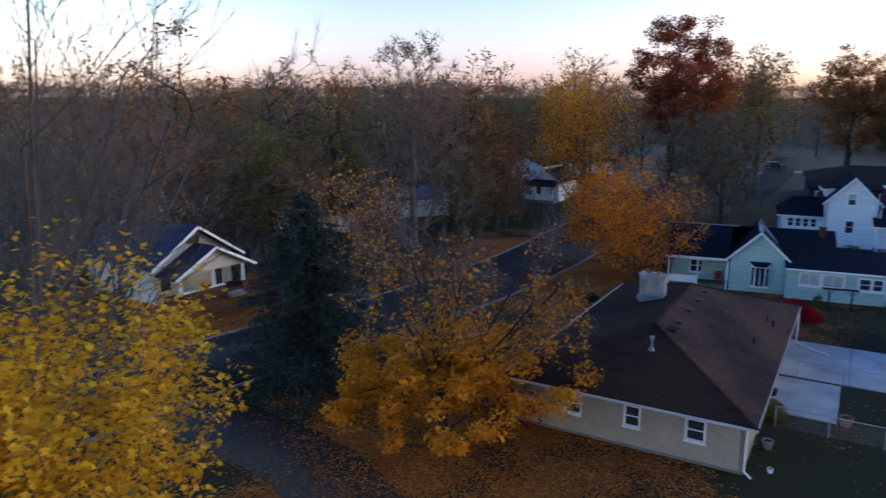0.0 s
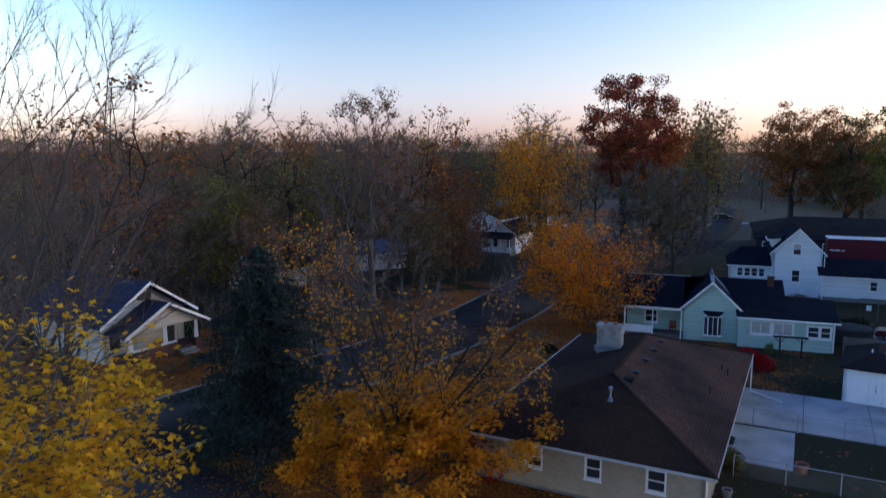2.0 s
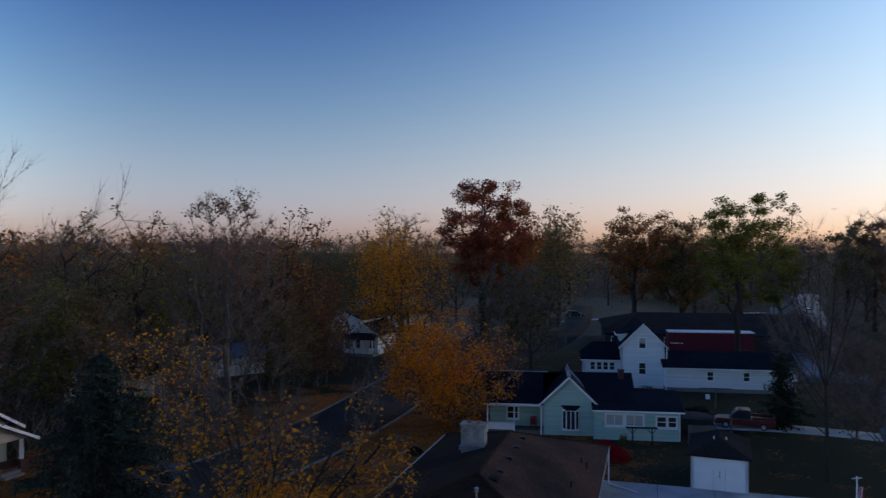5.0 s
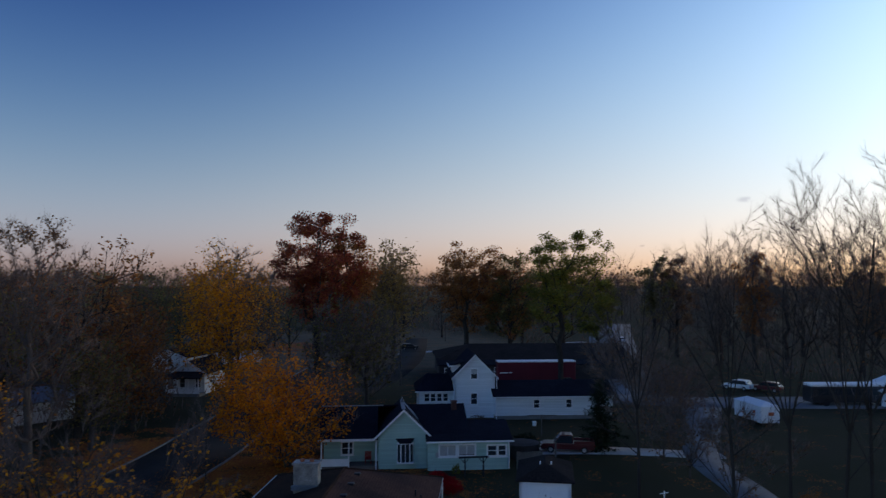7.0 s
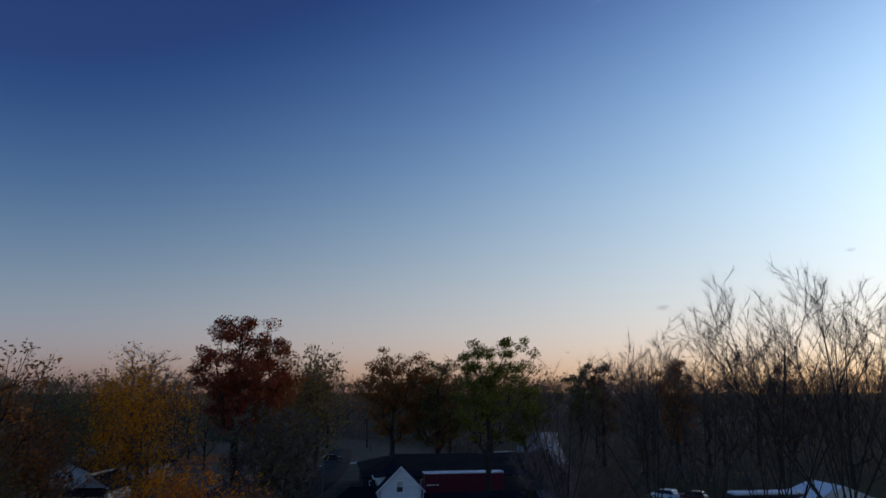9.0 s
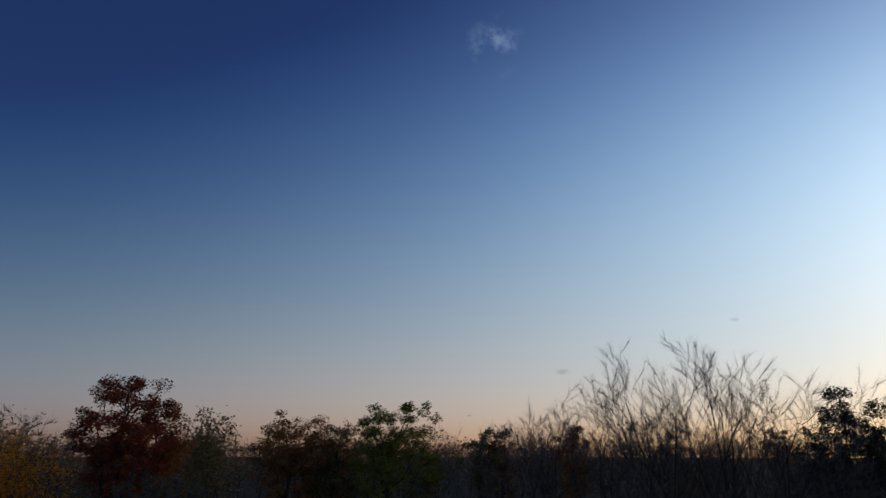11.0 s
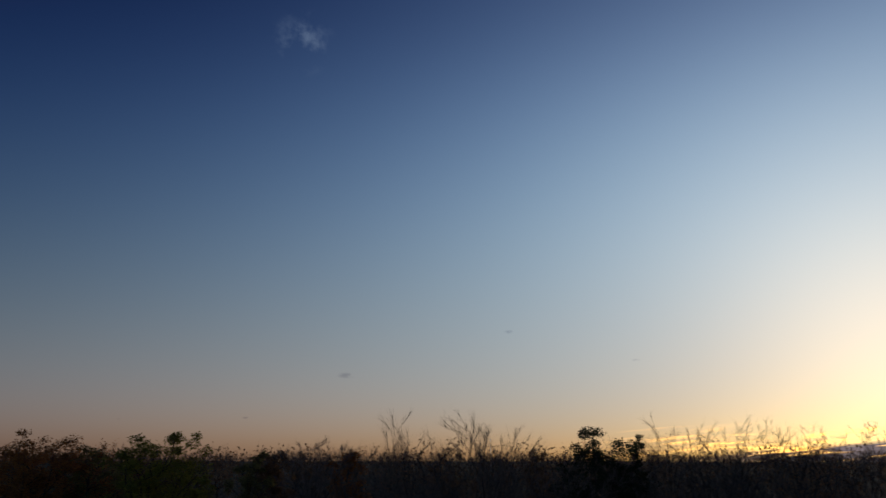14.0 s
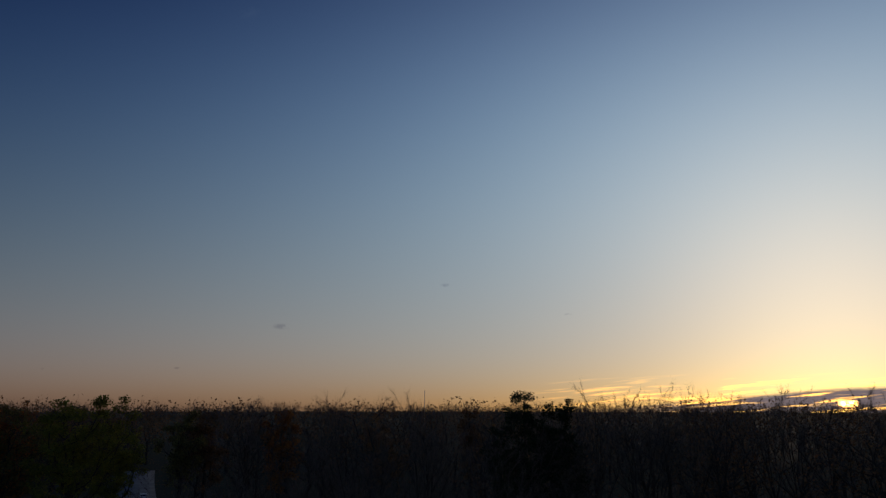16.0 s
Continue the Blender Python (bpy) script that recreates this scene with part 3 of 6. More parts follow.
def upswept_parts(seed, height, fork=0.3, leaders=5, angle=20.0, trunk=0.24, depth=3, twig_n=5, twig_len=1.2, twig_r=0.01, sides=4, bushy=0.3):
    """A leafless tree of straight upswept branches: leaders fork off a short trunk and branch again and again."""
    rng = np.random.default_rng(seed)
    a, b, ra, rb, ends = [], [], [], [], []

    def tilt(d, deg):
        s = np.cross(d, rand_dirs(rng, 1)[0])
        s /= np.linalg.norm(s) + 1e-9
        d = d * math.cos(radians(deg)) + s * math.sin(radians(deg))
        return d / np.linalg.norm(d)

    def run(p, d, length, r, level):
        k = 6 if level < 2 else 4
        for i in range(k):
            d = d + rng.normal(size=3) * (0.034 if level > 1 else 0.024) + np.array([0, 0, 0.0 if level == 1 else 0.02])
            d = d / np.linalg.norm(d)
            q = p + d * length / k
            r1 = r * (1 - 0.62 / k * (1.0 if level else 0.5))
            a.append(p), b.append(q), ra.append(r), rb.append(r1)
            p, r = q, r1
            if level == depth:
                ends.append((p, d))
            elif level and i >= 1:
                for _ in range(1 + (rng.uniform() < bushy)):
                    run(p, tilt(d, rng.uniform(22, 46)), length * rng.uniform(0.30, 0.52) * (1.15 - 0.5 * i / k), r * rng.uniform(0.34, 0.5), level + 1)
            elif not level and i >= 2 and rng.uniform() < 0.6:
                run(p, tilt(d, rng.uniform(30, 55)), height * rng.uniform(0.18, 0.34), r * 0.32, 2)
        if level:
            ends.append((p, d))
        else:
            for j in range(leaders):
                an = 2 * np.pi * (j + rng.uniform(0, 0.6)) / leaders
                t = radians(angle * rng.uniform(0.35, 1.25)) * (0.25 if j == 0 else 1)
                run(p, np.array([math.sin(t) * math.cos(an), math.sin(t) * math.sin(an), math.cos(t)]), height * (1 - fork) * rng.uniform(0.74, 0.98), r * rng.uniform(0.42, 0.6), 1)

    run(np.zeros(3), np.array([0.0, 0, 1]), height * fork, trunk, 0)
    a, b = np.array(a), np.array(b)
    fit = (height - 0.6 * twig_len) / b[:, 2].max()
    a, b = a * fit, b * fit
    wood = [(*limbs(a, b, np.array(ra), np.array(rb), sides), 0)]
    p, d = fit * np.array([e[0] for e in ends]), np.array([e[1] for e in ends])
    rep = np.repeat(np.arange(len(p)), twig_n)
    way = d[rep] + 0.55 * rand_dirs(rng, len(rep)) + np.array([0, 0, 0.15])
    way /= np.linalg.norm(way, axis=1)[:, None]
    wood.append((*spikes(rng, p[rep] - way * 0.1, way, twig_len, twig_r), 1))
    return wood, p


def bare(name, x, y, label, bark, leaf_mat=None, leaf_n=0, leaf=0.15, seed=1, group="", cut=1.0, twig_mat=None, **how):
    wood, ends = upswept_parts(seed, **how)
    t = thing(name, pose(x, y, 0), label, "tree", group)
    tr = new("trunk", arrays("trunk", wood[:1], [bark]))
    tw = new("branchwork", arrays("branchwork", [(wood[1][0], wood[1][1], 0)], [twig_mat or M_TWIG]))
    tr.parent = tw.parent = t
    tw["kind"] = "stuff"
    if leaf_n:
        rng = np.random.default_rng(seed + 1)
        at = np.repeat(ends, leaf_n, 0)
        at = at + rng.normal(size=at.shape) * 0.15
        at = at[rng.uniform(0, 1, len(at)) < np.clip(1.3 - at[:, 2] / (cut * how["height"]), 0.04, 1)]
        c = new("crown", arrays("crown", [(*leaves(rng, at, leaf, KITE, 0.3, 0.4), 0)], [leaf_mat]))
        c.parent = t
    return t


def tree(name, x, y, label, bark, leaf_mat, turn_deg=0.0, category="tree", group="", twig_mat=None, **how):
    wood, crown = tree_parts(**how)
    t = thing(name, pose(x, y, 0, 0, 0, turn_deg), label, category, group)
    tr = new("trunk", arrays("trunk", wood[:1], [bark]))
    tr.parent = t
    for v, f, i in wood[1:]:
        tw = new("branchwork", arrays("branchwork", [(v, f, 0)], [twig_mat or M_TWIG]))
        tw.parent, tw["kind"] = t, "stuff"
    if crown is not None:
        c = new("crown", arrays("crown", [(*crown, 0)], [leaf_mat]))
        c.parent = t
    return t


def conifer(name, x, y, label, needle_mat, height, radius, seed, whorls=22, tufts=40, tuft=0.45, category="tree", low=0.06, group=""):
    """Spruce: a straight trunk with drooping whorled boughs, each set with flat sprays of needles."""
    rng = np.random.default_rng(seed)
    t = thing(name, pose(x, y, 0), label, category, group)
    zs = height * (low + (1 - low) * (np.linspace(0, 1, whorls) ** 0.9))
    a, b, pts = [], [], []
    for z in zs[:-1]:
        k = rng.integers(5, 8)
        reach = radius * (1 - (z - zs[0]) / (height - zs[0])) ** 0.72
        for j in range(k):
            an = 2 * np.pi * (j + rng.uniform(0, 0.7)) / k
            ln = reach * rng.uniform(0.55, 1.12) + 0.12
            e = np.array([np.cos(an) * ln, np.sin(an) * ln, z - ln * rng.uniform(0.12, 0.3) + 0.1])
            a.append((0, 0, z)), b.append(e)
            m = max(4, int(tufts * ln / radius))
            f = rng.uniform(0.12, 1, m)[:, None]
            side = np.array([-np.sin(an), np.cos(an), 0])
            p = np.array([0, 0, z]) * (1 - f) + e * f + side * rng.normal(size=(m, 1)) * ln * 0.16 * (1.2 - f)
            p[:, 2] += rng.normal(size=m) * 0.07 - 0.05
            pts.append(p)
    a, b = np.array(a, float), np.array(b, float)
    w = limbs(a, b, np.full(len(a), 0.035), np.full(len(a), 0.008), 4)
    st = limbs(np.array([[0, 0, 0.0]]), np.array([[0, 0, height]]), np.array([height * 0.018]), np.array([0.01]), 8)
    tr = new("trunk", arrays("trunk", [(*st, 0), (*w, 0)], [M_BARK_DARK]))
    c = new("crown", arrays("crown", [(*leaves(rng, np.concatenate(pts), tuft, KITE * np.array([0.38, 1, 1]), 0.2, 0.9), 0)], [needle_mat]))
    tr.parent = c.parent = t
    return t

# ---- ground: one sheet to the horizon ----
LITTER = [(-3.5, 31, 9.5), (9, 62, 13), (-24, 50, 12), (-6, 66, 7), (0, 76, 10), (-2, 44, 9), (4, 28, 4.2), (30, 190, 14)]


def ground_sheet():
    inner, step = 240, 3.0
    k = int(2 * inner / step) + 1
    ax = np.linspace(-inner, inner, k)
    gx, gy = np.meshgrid(ax, ax + 160)
    v = np.stack([gx.ravel(), gy.ravel(), np.zeros(k * k)], 1)
    i = np.arange(k * k).reshape(k, k)
    f = np.stack([i[:-1, :-1], i[:-1, 1:], i[1:, 1:], i[1:, :-1]], -1).reshape(-1, 4)
    far = 4500.0
    o = np.array([(-inner, 160 - inner, 0), (inner, 160 - inner, 0), (inner, 160 + inner, 0), (-inner, 160 + inner, 0), (-far, -far, 0), (far, -far, 0), (far, far, 0), (-far, far, 0)], float)
    fo = np.array([(4, 5, 1, 0), (5, 6, 2, 1), (6, 7, 3, 2), (7, 4, 0, 3)])
    me = arrays("ground", [(v, f, 0), (o, fo, 0)], [ground_material()])
    amount = np.zeros(len(v) + 8)
    for x, y, r in LITTER:
        amount[: len(v)] = np.maximum(amount[: len(v)], np.clip(1.5 - np.hypot(v[:, 0] - x, v[:, 1] - y) / r, 0, 1))
    a = me.attributes.new("litter", "FLOAT", "POINT")
    a.data.foreach_set("value", amount.astype(np.float32))
    dry = np.zeros(len(v) + 8)
    dry[: len(v)] = np.clip((v[:, 1] - 105) / 30, 0, 1) * np.clip((v[:, 0] + 10) / 20, 0, 1)
    dry[: len(v)] *= np.clip((255 - v[:, 1]) / 20, 0, 1) * np.clip((98 - v[:, 0]) / 15, 0, 1)
    b = me.attributes.new("dry", "FLOAT", "POINT")
    b.data.foreach_set("value", dry.astype(np.float32))
    return tagged(new("ground", me), "dark green autumn lawn strewn with orange fallen leaves", "ground", kind="structure")


def ground_material():
    m = bpy.data.materials.new("lawn_and_litter")
    m.use_nodes = True
    n, l = m.node_tree.nodes, m.node_tree.links
    p = n["Principled BSDF"]
    p.inputs["Roughness"].default_value, p.inputs["Specular IOR Level"].default_value = 0.95, 0.1
    tc = n.new("ShaderNodeTexCoord")

    def noise_tex(scale, detail=5):
        t = n.new("ShaderNodeTexNoise")
        t.inputs["Scale"].default_value, t.inputs["Detail"].default_value = scale, detail
        l.new(tc.outputs["Object"], t.inputs["Vector"])
        return t.outputs["Fac"]

    def rng_map(v, *w):
        t = n.new("ShaderNodeMapRange")
        l.new(v, t.inputs[0])
        for i, x in enumerate(w):
            t.inputs[i + 1].default_value = x
        return t.outputs[0]

    def mix(fac, a, b):
        t = n.new("ShaderNodeMix")
        t.data_type = "RGBA"
        for i, v in ((0, fac), (6, a), (7, b)):
            if isinstance(v, tuple):
                t.inputs[i].default_value = v
            else:
                l.new(v, t.inputs[i])
        return t.outputs[2]

    def math_(op, a, b):
        t = n.new("ShaderNodeMath")
        t.operation = op
        t.use_clamp = True
        for i, v in enumerate((a, b)):
            if isinstance(v, float):
                t.inputs[i].default_value = v
            else:
                l.new(v, t.inputs[i])
        return t.outputs[0]

    def attr(name):
        t = n.new("ShaderNodeAttribute")
        t.attribute_name = name
        return t.outputs["Fac"]

    grass = mix(rng_map(noise_tex(0.12), 0.35, 0.65, 0, 1), (0.032, 0.032, 0.013, 1), (0.048, 0.039, 0.022, 1))
    grass = mix(rng_map(noise_tex(9.0), 0.3, 0.7, 0, 1), grass, (0.026, 0.027, 0.011, 1))
    dry = mix(rng_map(noise_tex(0.25), 0.35, 0.65, 0, 1), (0.15, 0.115, 0.075, 1), (0.10, 0.085, 0.055, 1))
    base = mix(attr("dry"), grass, dry)
    vor = n.new("ShaderNodeTexVoronoi")
    vor.inputs["Scale"].default_value = 10.0
    l.new(tc.outputs["Object"], vor.inputs["Vector"])
    sep = n.new("ShaderNodeSeparateColor")
    l.new(vor.outputs["Color"], sep.inputs[0])
    leafc = mix(sep.outputs[0], (0.36, 0.095, 0.02, 1), (0.18, 0.052, 0.018, 1))
    leafc = mix(rng_map(sep.outputs[1], 0.75, 0.8, 0, 1), leafc, (0.46, 0.19, 0.03, 1))
    patch = rng_map(noise_tex(0.28), 0.30, 0.60, -0.85, 0.14)
    t = n.new("ShaderNodeMath")
    l.new(attr("litter"), t.inputs[0]), l.new(patch, t.inputs[1])
    cover = rng_map(t.outputs[0], 0.05, 0.85, 0, 1)
    cover = math_("MULTIPLY", cover, 1.0)
    gt = n.new("ShaderNodeMath")
    gt.operation = "GREATER_THAN"
    l.new(cover, gt.inputs[0]), l.new(sep.outputs[2], gt.inputs[1])
    l.new(mix(gt.outputs[0], base, leafc), p.inputs["Base Color"])
    bp = n.new("ShaderNodeBump")
    bp.inputs["Strength"].default_value, bp.inputs["Distance"].default_value = 0.6, 0.06
    l.new(noise_tex(7.0), bp.inputs["Height"]), l.new(bp.outputs[0], p.inputs["Normal"])
    return m


ground_sheet()


def strip(name, pts, widths, z, mat, label, category="road", kind="structure", thick=0.0):
    """A paved strip along a centre line; its edges wander a little."""
    rng = np.random.default_rng(len(name) + len(pts))
    p = np.array(pts, float)
    fine, wid = [], []
    for i in range(len(p) - 1):
        m = max(2, int(np.linalg.norm(p[i + 1] - p[i]) / 2.5))
        for j in range(m):
            f = j / m
            p0, p3 = p[max(i - 1, 0)], p[min(i + 2, len(p) - 1)]
            q = 0.5 * ((2 * p[i]) + (p[i + 1] - p0) * f + (2 * p0 - 5 * p[i] + 4 * p[i + 1] - p3) * f * f + (3 * p[i] - p0 - 3 * p[i + 1] + p3) * f ** 3)
            fine.append(q), wid.append(widths[i] * (1 - f) + widths[i + 1] * f)
    fine.append(p[-1]), wid.append(widths[-1])
    fine, wid = np.array(fine), np.array(wid)
    d = np.gradient(fine, axis=0)
    d /= np.linalg.norm(d, axis=1)[:, None]
    nrm = np.stack([-d[:, 1], d[:, 0]], 1)
    e = rng.normal(size=(len(fine), 2)) * 0.04
    left, right = fine + nrm * (wid[:, None] / 2 + e[:, :1]), fine - nrm * (wid[:, None] / 2 + e[:, 1:])
    k = len(fine)
    rows = []
    for side, zz in ((left, 0.0), (left, z), (right, z), (right, 0.0)):
        rows.append(np.c_[side, np.full(k, zz)])
    v = np.concatenate(rows)
    i = np.arange(k - 1)
    f = np.concatenate([np.stack([a * k + i, (a + 1) * k + i, (a + 1) * k + i + 1, a * k + i + 1], 1) for a in range(3)])
    me = arrays(name, [(v, f[:, ::-1], 0)], [mat])
    ob = tagged(new(name, me), label, category, kind=kind)
    return ob, left, right


STREET = [(-40, 13), (-26, 30), (-17.5, 43), (-7.5, 56), (0.2, 69.5), (7, 86), (16, 108), (30, 140)]
road, kerb_l, kerb_r = strip("road", STREET, [8.6] * 8, 0.03, M_ASPHALT, "dark asphalt street with pale edge line")


def kerb(line, name, label):
    k = len(line)
    d = np.gradient(line, axis=0)
    d /= np.linalg.norm(d, axis=1)[:, None]
    nrm = np.stack([-d[:, 1], d[:, 0]], 1)
    rows = [np.c_[line + nrm * o, np.full(k, z)] for o, z in ((-0.11, 0.0), (-0.11, 0.12), (0.11, 0.12), (0.11, 0.0))]
    i = np.arange(k - 1)
    f = np.concatenate([np.stack([a * k + i, (a + 1) * k + i, (a + 1) * k + i + 1, a * k + i + 1], 1) for a in range(3)])
    return tagged(new(name, arrays(name, [(np.concatenate(rows), f, 0)], [M_KERB])), label, "kerb", kind="structure")


kerb(kerb_r, "kerb", "pale concrete kerb along the street")
kerb(kerb_l, "kerb", "pale concrete kerb along the street")
strip("driveway", [(-19, 34.5), (-13.5, 31.5), (-9, 28.6), (-4, 22)], [5.0, 4.6, 4.4, 4.4], 0.045, M_ASPHALT, "dark wet-looking asphalt driveway off the street", "driveway")
strip("side_road", [(36, 33), (41.8, 42), (47.5, 55.5), (57, 66), (68, 80)], [3.6, 3.4, 3.2, 3.4, 6], 0.03, M_ASPHALT_OLD, "pale worn asphalt lane", "road")
strip("lot_road", [(55, 92), (68, 82), (86, 74.5), (110, 66), (150, 55)], [7, 9, 10, 10, 8], 0.04, M_ASPHALT_OLD, "pale worn asphalt road", "road")
strip("far_road", [(61, 86), (67, 95), (90, 130), (125, 185), (170, 250)], [7, 8, 11, 13, 14], 0.035, M_ASPHALT_OLD, "pale asphalt road leading away", "road")
strip("gravel_drive", [(33, 64), (41, 61), (47.5, 56.8), (50, 55.6)], [3, 3.2, 3, 3], 0.025, M_CONCRETE, "pale concrete drive", "driveway")
strip("west_road", [(10, 88), (31.5, 114), (51, 154), (70, 205)], [5, 5, 6, 6], 0.03, M_ASPHALT, "narrow grey asphalt road beside the field", "road")
strip("field_track", [(50, 160), (70, 168), (110, 176)], [3, 3, 3], 0.02, M_CONCRETE, "pale gravel track across the dry field", "track")

ANG = -23.9
RANCH = pose(10.10, 29.62, 0, 0, 0, ANG)          # the roof's near right eave corner


# ---- brown-roofed brick house ----
def ranch_house():
    w, lng, ov, eave, ridge = 12.1, 21.3, 0.5, 2.45, 4.6
    h = thing("brick_house", RANCH, "single-storey buff brick house with brown hipped roof", "house")
    # walls, x runs to the left edge (negative), y away
    holes = [(1.7, 2.5, 1.1, 2.1), (4.65, 5.35, 1.1, 2.1), (7.55, 8.35, 1.1, 2.1)]
    front = part("end_wall", wall(w - 2 * ov, eave - 0.04, [(w - 2 * ov - b, w - 2 * ov - a, c, d) for a, b, c, d in holes]), M_BRICK, h, m=pose(-w + ov, ov, 0))
    for a, b, c, d in holes:
        window(front, pose(w - 2 * ov - b, 0, c), b - a, d - c, rails=(0.5,), blind=0.5 if a > 5 else 0.0, trim=0.06)
    side = part("side_wall", wall(lng - 2 * ov, eave - 0.04, [(3.0, 4.2, 1.05, 2.05), (8.2, 10.0, 0.06, 2.1), (14.5, 15.9, 1.05, 2.05)]), M_BRICK, h, m=pose(-ov, ov, 0, 0, 0, 90))
    window(side, pose(3.0, 0, 1.05), 1.2, 1.0)
    window(side, pose(8.2, 0, 0.06), 1.8, 2.04, bars=(0.5,), rails=(), sill=False)
    window(side, pose(14.5, 0, 1.05), 1.4, 1.0)
    part("side_wall", wall(lng - 2 * ov, eave - 0.04, []), M_BRICK, h, m=pose(-w + ov, lng - ov, 0, 0, 0, -90))
    part("end_wall", wall(w - 2 * ov, eave - 0.04, []), M_BRICK, h, m=pose(-ov, lng - ov, 0, 0, 0, 180))
    part("foundation", boxes((-w + ov - 0.02, -ov + 0.02, ov - 0.02, lng - ov + 0.02, 0, 0.14)), M_KERB, h)
    e, r = eave + 0.06, ridge
    a, b, c, d = (0, 0, e), (-w, 0, e), (-w, lng, e), (0, lng, e)
    p, q = (-w / 2, w / 2, r), (-w / 2, lng - w / 2, r)
    # sunset-side slope takes the copy with sunlight in its colour
    part("roof_slope", slab([a, d, q, p], 0.09), M_SHINGLE_SUNLIT, h, "brown shingle slope with warm low sunlight put into its colour")
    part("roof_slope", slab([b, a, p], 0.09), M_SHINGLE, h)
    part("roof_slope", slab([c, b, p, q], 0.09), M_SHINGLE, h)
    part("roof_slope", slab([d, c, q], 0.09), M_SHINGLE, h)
    part("soffit", boxes((-w + 0.05, -0.05, 0.05, lng - 0.05, eave - 0.045, eave - 0.01)), M_WHITE, h)
    for s, t in ((p, q), (a, p), (b, p), (c, q), (d, q)):
        cap = bmesh.new()
        tube(cap, Vector(s) + Vector((0, 0, -0.03)), Vector(t) + Vector((0, 0, -0.03)), 0.11, 0.11, 6)
        part("ridge_cap", cap, M_SHINGLE, h)
    for run in (((-0.02, -0.06), (-0.02, lng + 0.06)), ((-w, -0.06), (0.04, -0.06)), ((-w - 0.06, 0), (-w - 0.06, lng))):
        (x0, y0), (x1, y1) = run
        g = bmesh.new()
        dx, dy = (0.06, 0.0) if x0 == x1 else (0.0, 0.06)
        box(g, min(x0, x1) - dx, max(x0, x1) + dx, min(y0, y1) - dy, max(y0, y1) + dy, eave - 0.05, eave + 0.04)
        part("gutter", g, M_CREAM, h, "white metal gutter")
    part("downpipe", tubes(((-ov + 0.07, ov - 0.12, 0.25), (-ov + 0.07, ov - 0.12, 2.3), 0.045), ((-ov + 0.07, ov - 0.12, 0.25), (-ov + 0.4, ov - 0.3, 0.08), 0.045), ((-ov + 0.07, ov - 0.12, 2.3), (-0.02, -0.02, 2.42), 0.045)), M_WHITE, h)
    part("downpipe", tubes(((0.05, lng - 1.0, 0.12), (2.0, lng - 2.2, 0.08), 0.07), ((0.0, lng - 0.9, 2.4), (0.0, lng - 0.9, 0.15), 0.05)), M_WHITE, h)
    # chimney stands on the far slope of the ridge
    cx, cy = -7.9, 12.9
    ch = part("chimney", boxes((cx - 0.75, cx + 0.75, cy - 0.42, cy + 0.42, 3.6, 5.45), (cx - 0.82, cx + 0.82, cy - 0.49, cy + 0.49, 5.45, 5.58)), M_CHIMNEY, h, "pale rendered chimney stack")
    for dx in (-0.3, 0.3):
        part("flue", tubes(((cx + dx, cy, 5.58), (cx + dx, cy, 5.74), 0.14)), M_TERRACOTTA, ch)
    part("flashing", boxes((cx - 0.85, cx + 0.85, cy - 0.55, cy - 0.43, 3.95, 4.25)), M_FLASH, ch)
    # vent pipes and flat vents
    def on_roof(x, y):
        return min(e + (r - e) * min(-x, w + x) / (w / 2), e + (r - e) * min(y, lng - y) / (w / 2))
    vp = part("vent_pipe", tubes(((-5.6, 3.9, on_roof(-5.6, 3.9) - 0.1), (-5.6, 3.9, on_roof(-5.6, 3.9) + 0.55), 0.055), ((-5.6, 3.9, on_roof(-5.6, 3.9) + 0.5), (-5.6, 3.9, on_roof(-5.6, 3.9) + 0.68), 0.10), ((-5.6, 3.9, on_roof(-5.6, 3.9) + 0.68), (-5.6, 3.9, on_roof(-5.6, 3.9) + 0.74), 0.13, 0.04)), M_METAL, h, "galvanised flue pipe with cap")
    part("collar", lathe([(0.18, on_roof(-5.6, 3.9) - 0.05), (0.10, on_roof(-5.6, 3.9) + 0.12)]), M_FLASH, vp, m=pose(-5.6, 3.9, 0))
    for y in (7.7, 10.3, 12.7, 15.0):
        z = on_roof(-5.1, y)
        part("roof_vent", boxes((-5.35, -4.95, y - 0.2, y + 0.2, z - 0.02, z + 0.12), bevel=0.03), M_BLACK, h)
    for x, y in ((-1.5, 9.8), (-1.0, 14.3), (-8.3, 3.1), (-10.2, 4.6), (-1.4, 14.9)):
        z = on_roof(x, y)
        part("vent_pipe", tubes(((x, y, z - 0.1), (x, y, z + 0.42), 0.05)), M_BLACK, h)
    part("roof_vent", boxes((-5.5, -4.95, 5.9, 6.5, ridge - 0.42, ridge - 0.18), bevel=0.03), M_ROOF_DARK, h)
    return h


ranch_house()


def slope_pair(h, x0, x1, y0, y1, eave, ridge, mat, along="x", thick=0.12, name="roof_slope"):
    """Two slopes over a rectangle, the ridge along x or y."""
    if along == "x":
        m = (y0 + y1) / 2
        part(name, slab([(x0, y0, eave), (x1, y0, eave), (x1, m, ridge), (x0, m, ridge)], thick), mat, h)
        part(name, slab([(x1, y1, eave), (x0, y1, eave), (x0, m, ridge), (x1, m, ridge)], thick), mat, h)
    else:
        m = (x0 + x1) / 2
        part(name, slab([(x0, y1, eave), (x0, y0, eave), (m, y0, ridge), (m, y1, ridge)], thick), mat, h)
        part(name, slab([(x1, y0, eave), (x1, y1, eave), (m, y1, ridge), (m, y0, ridge)], thick), mat, h)


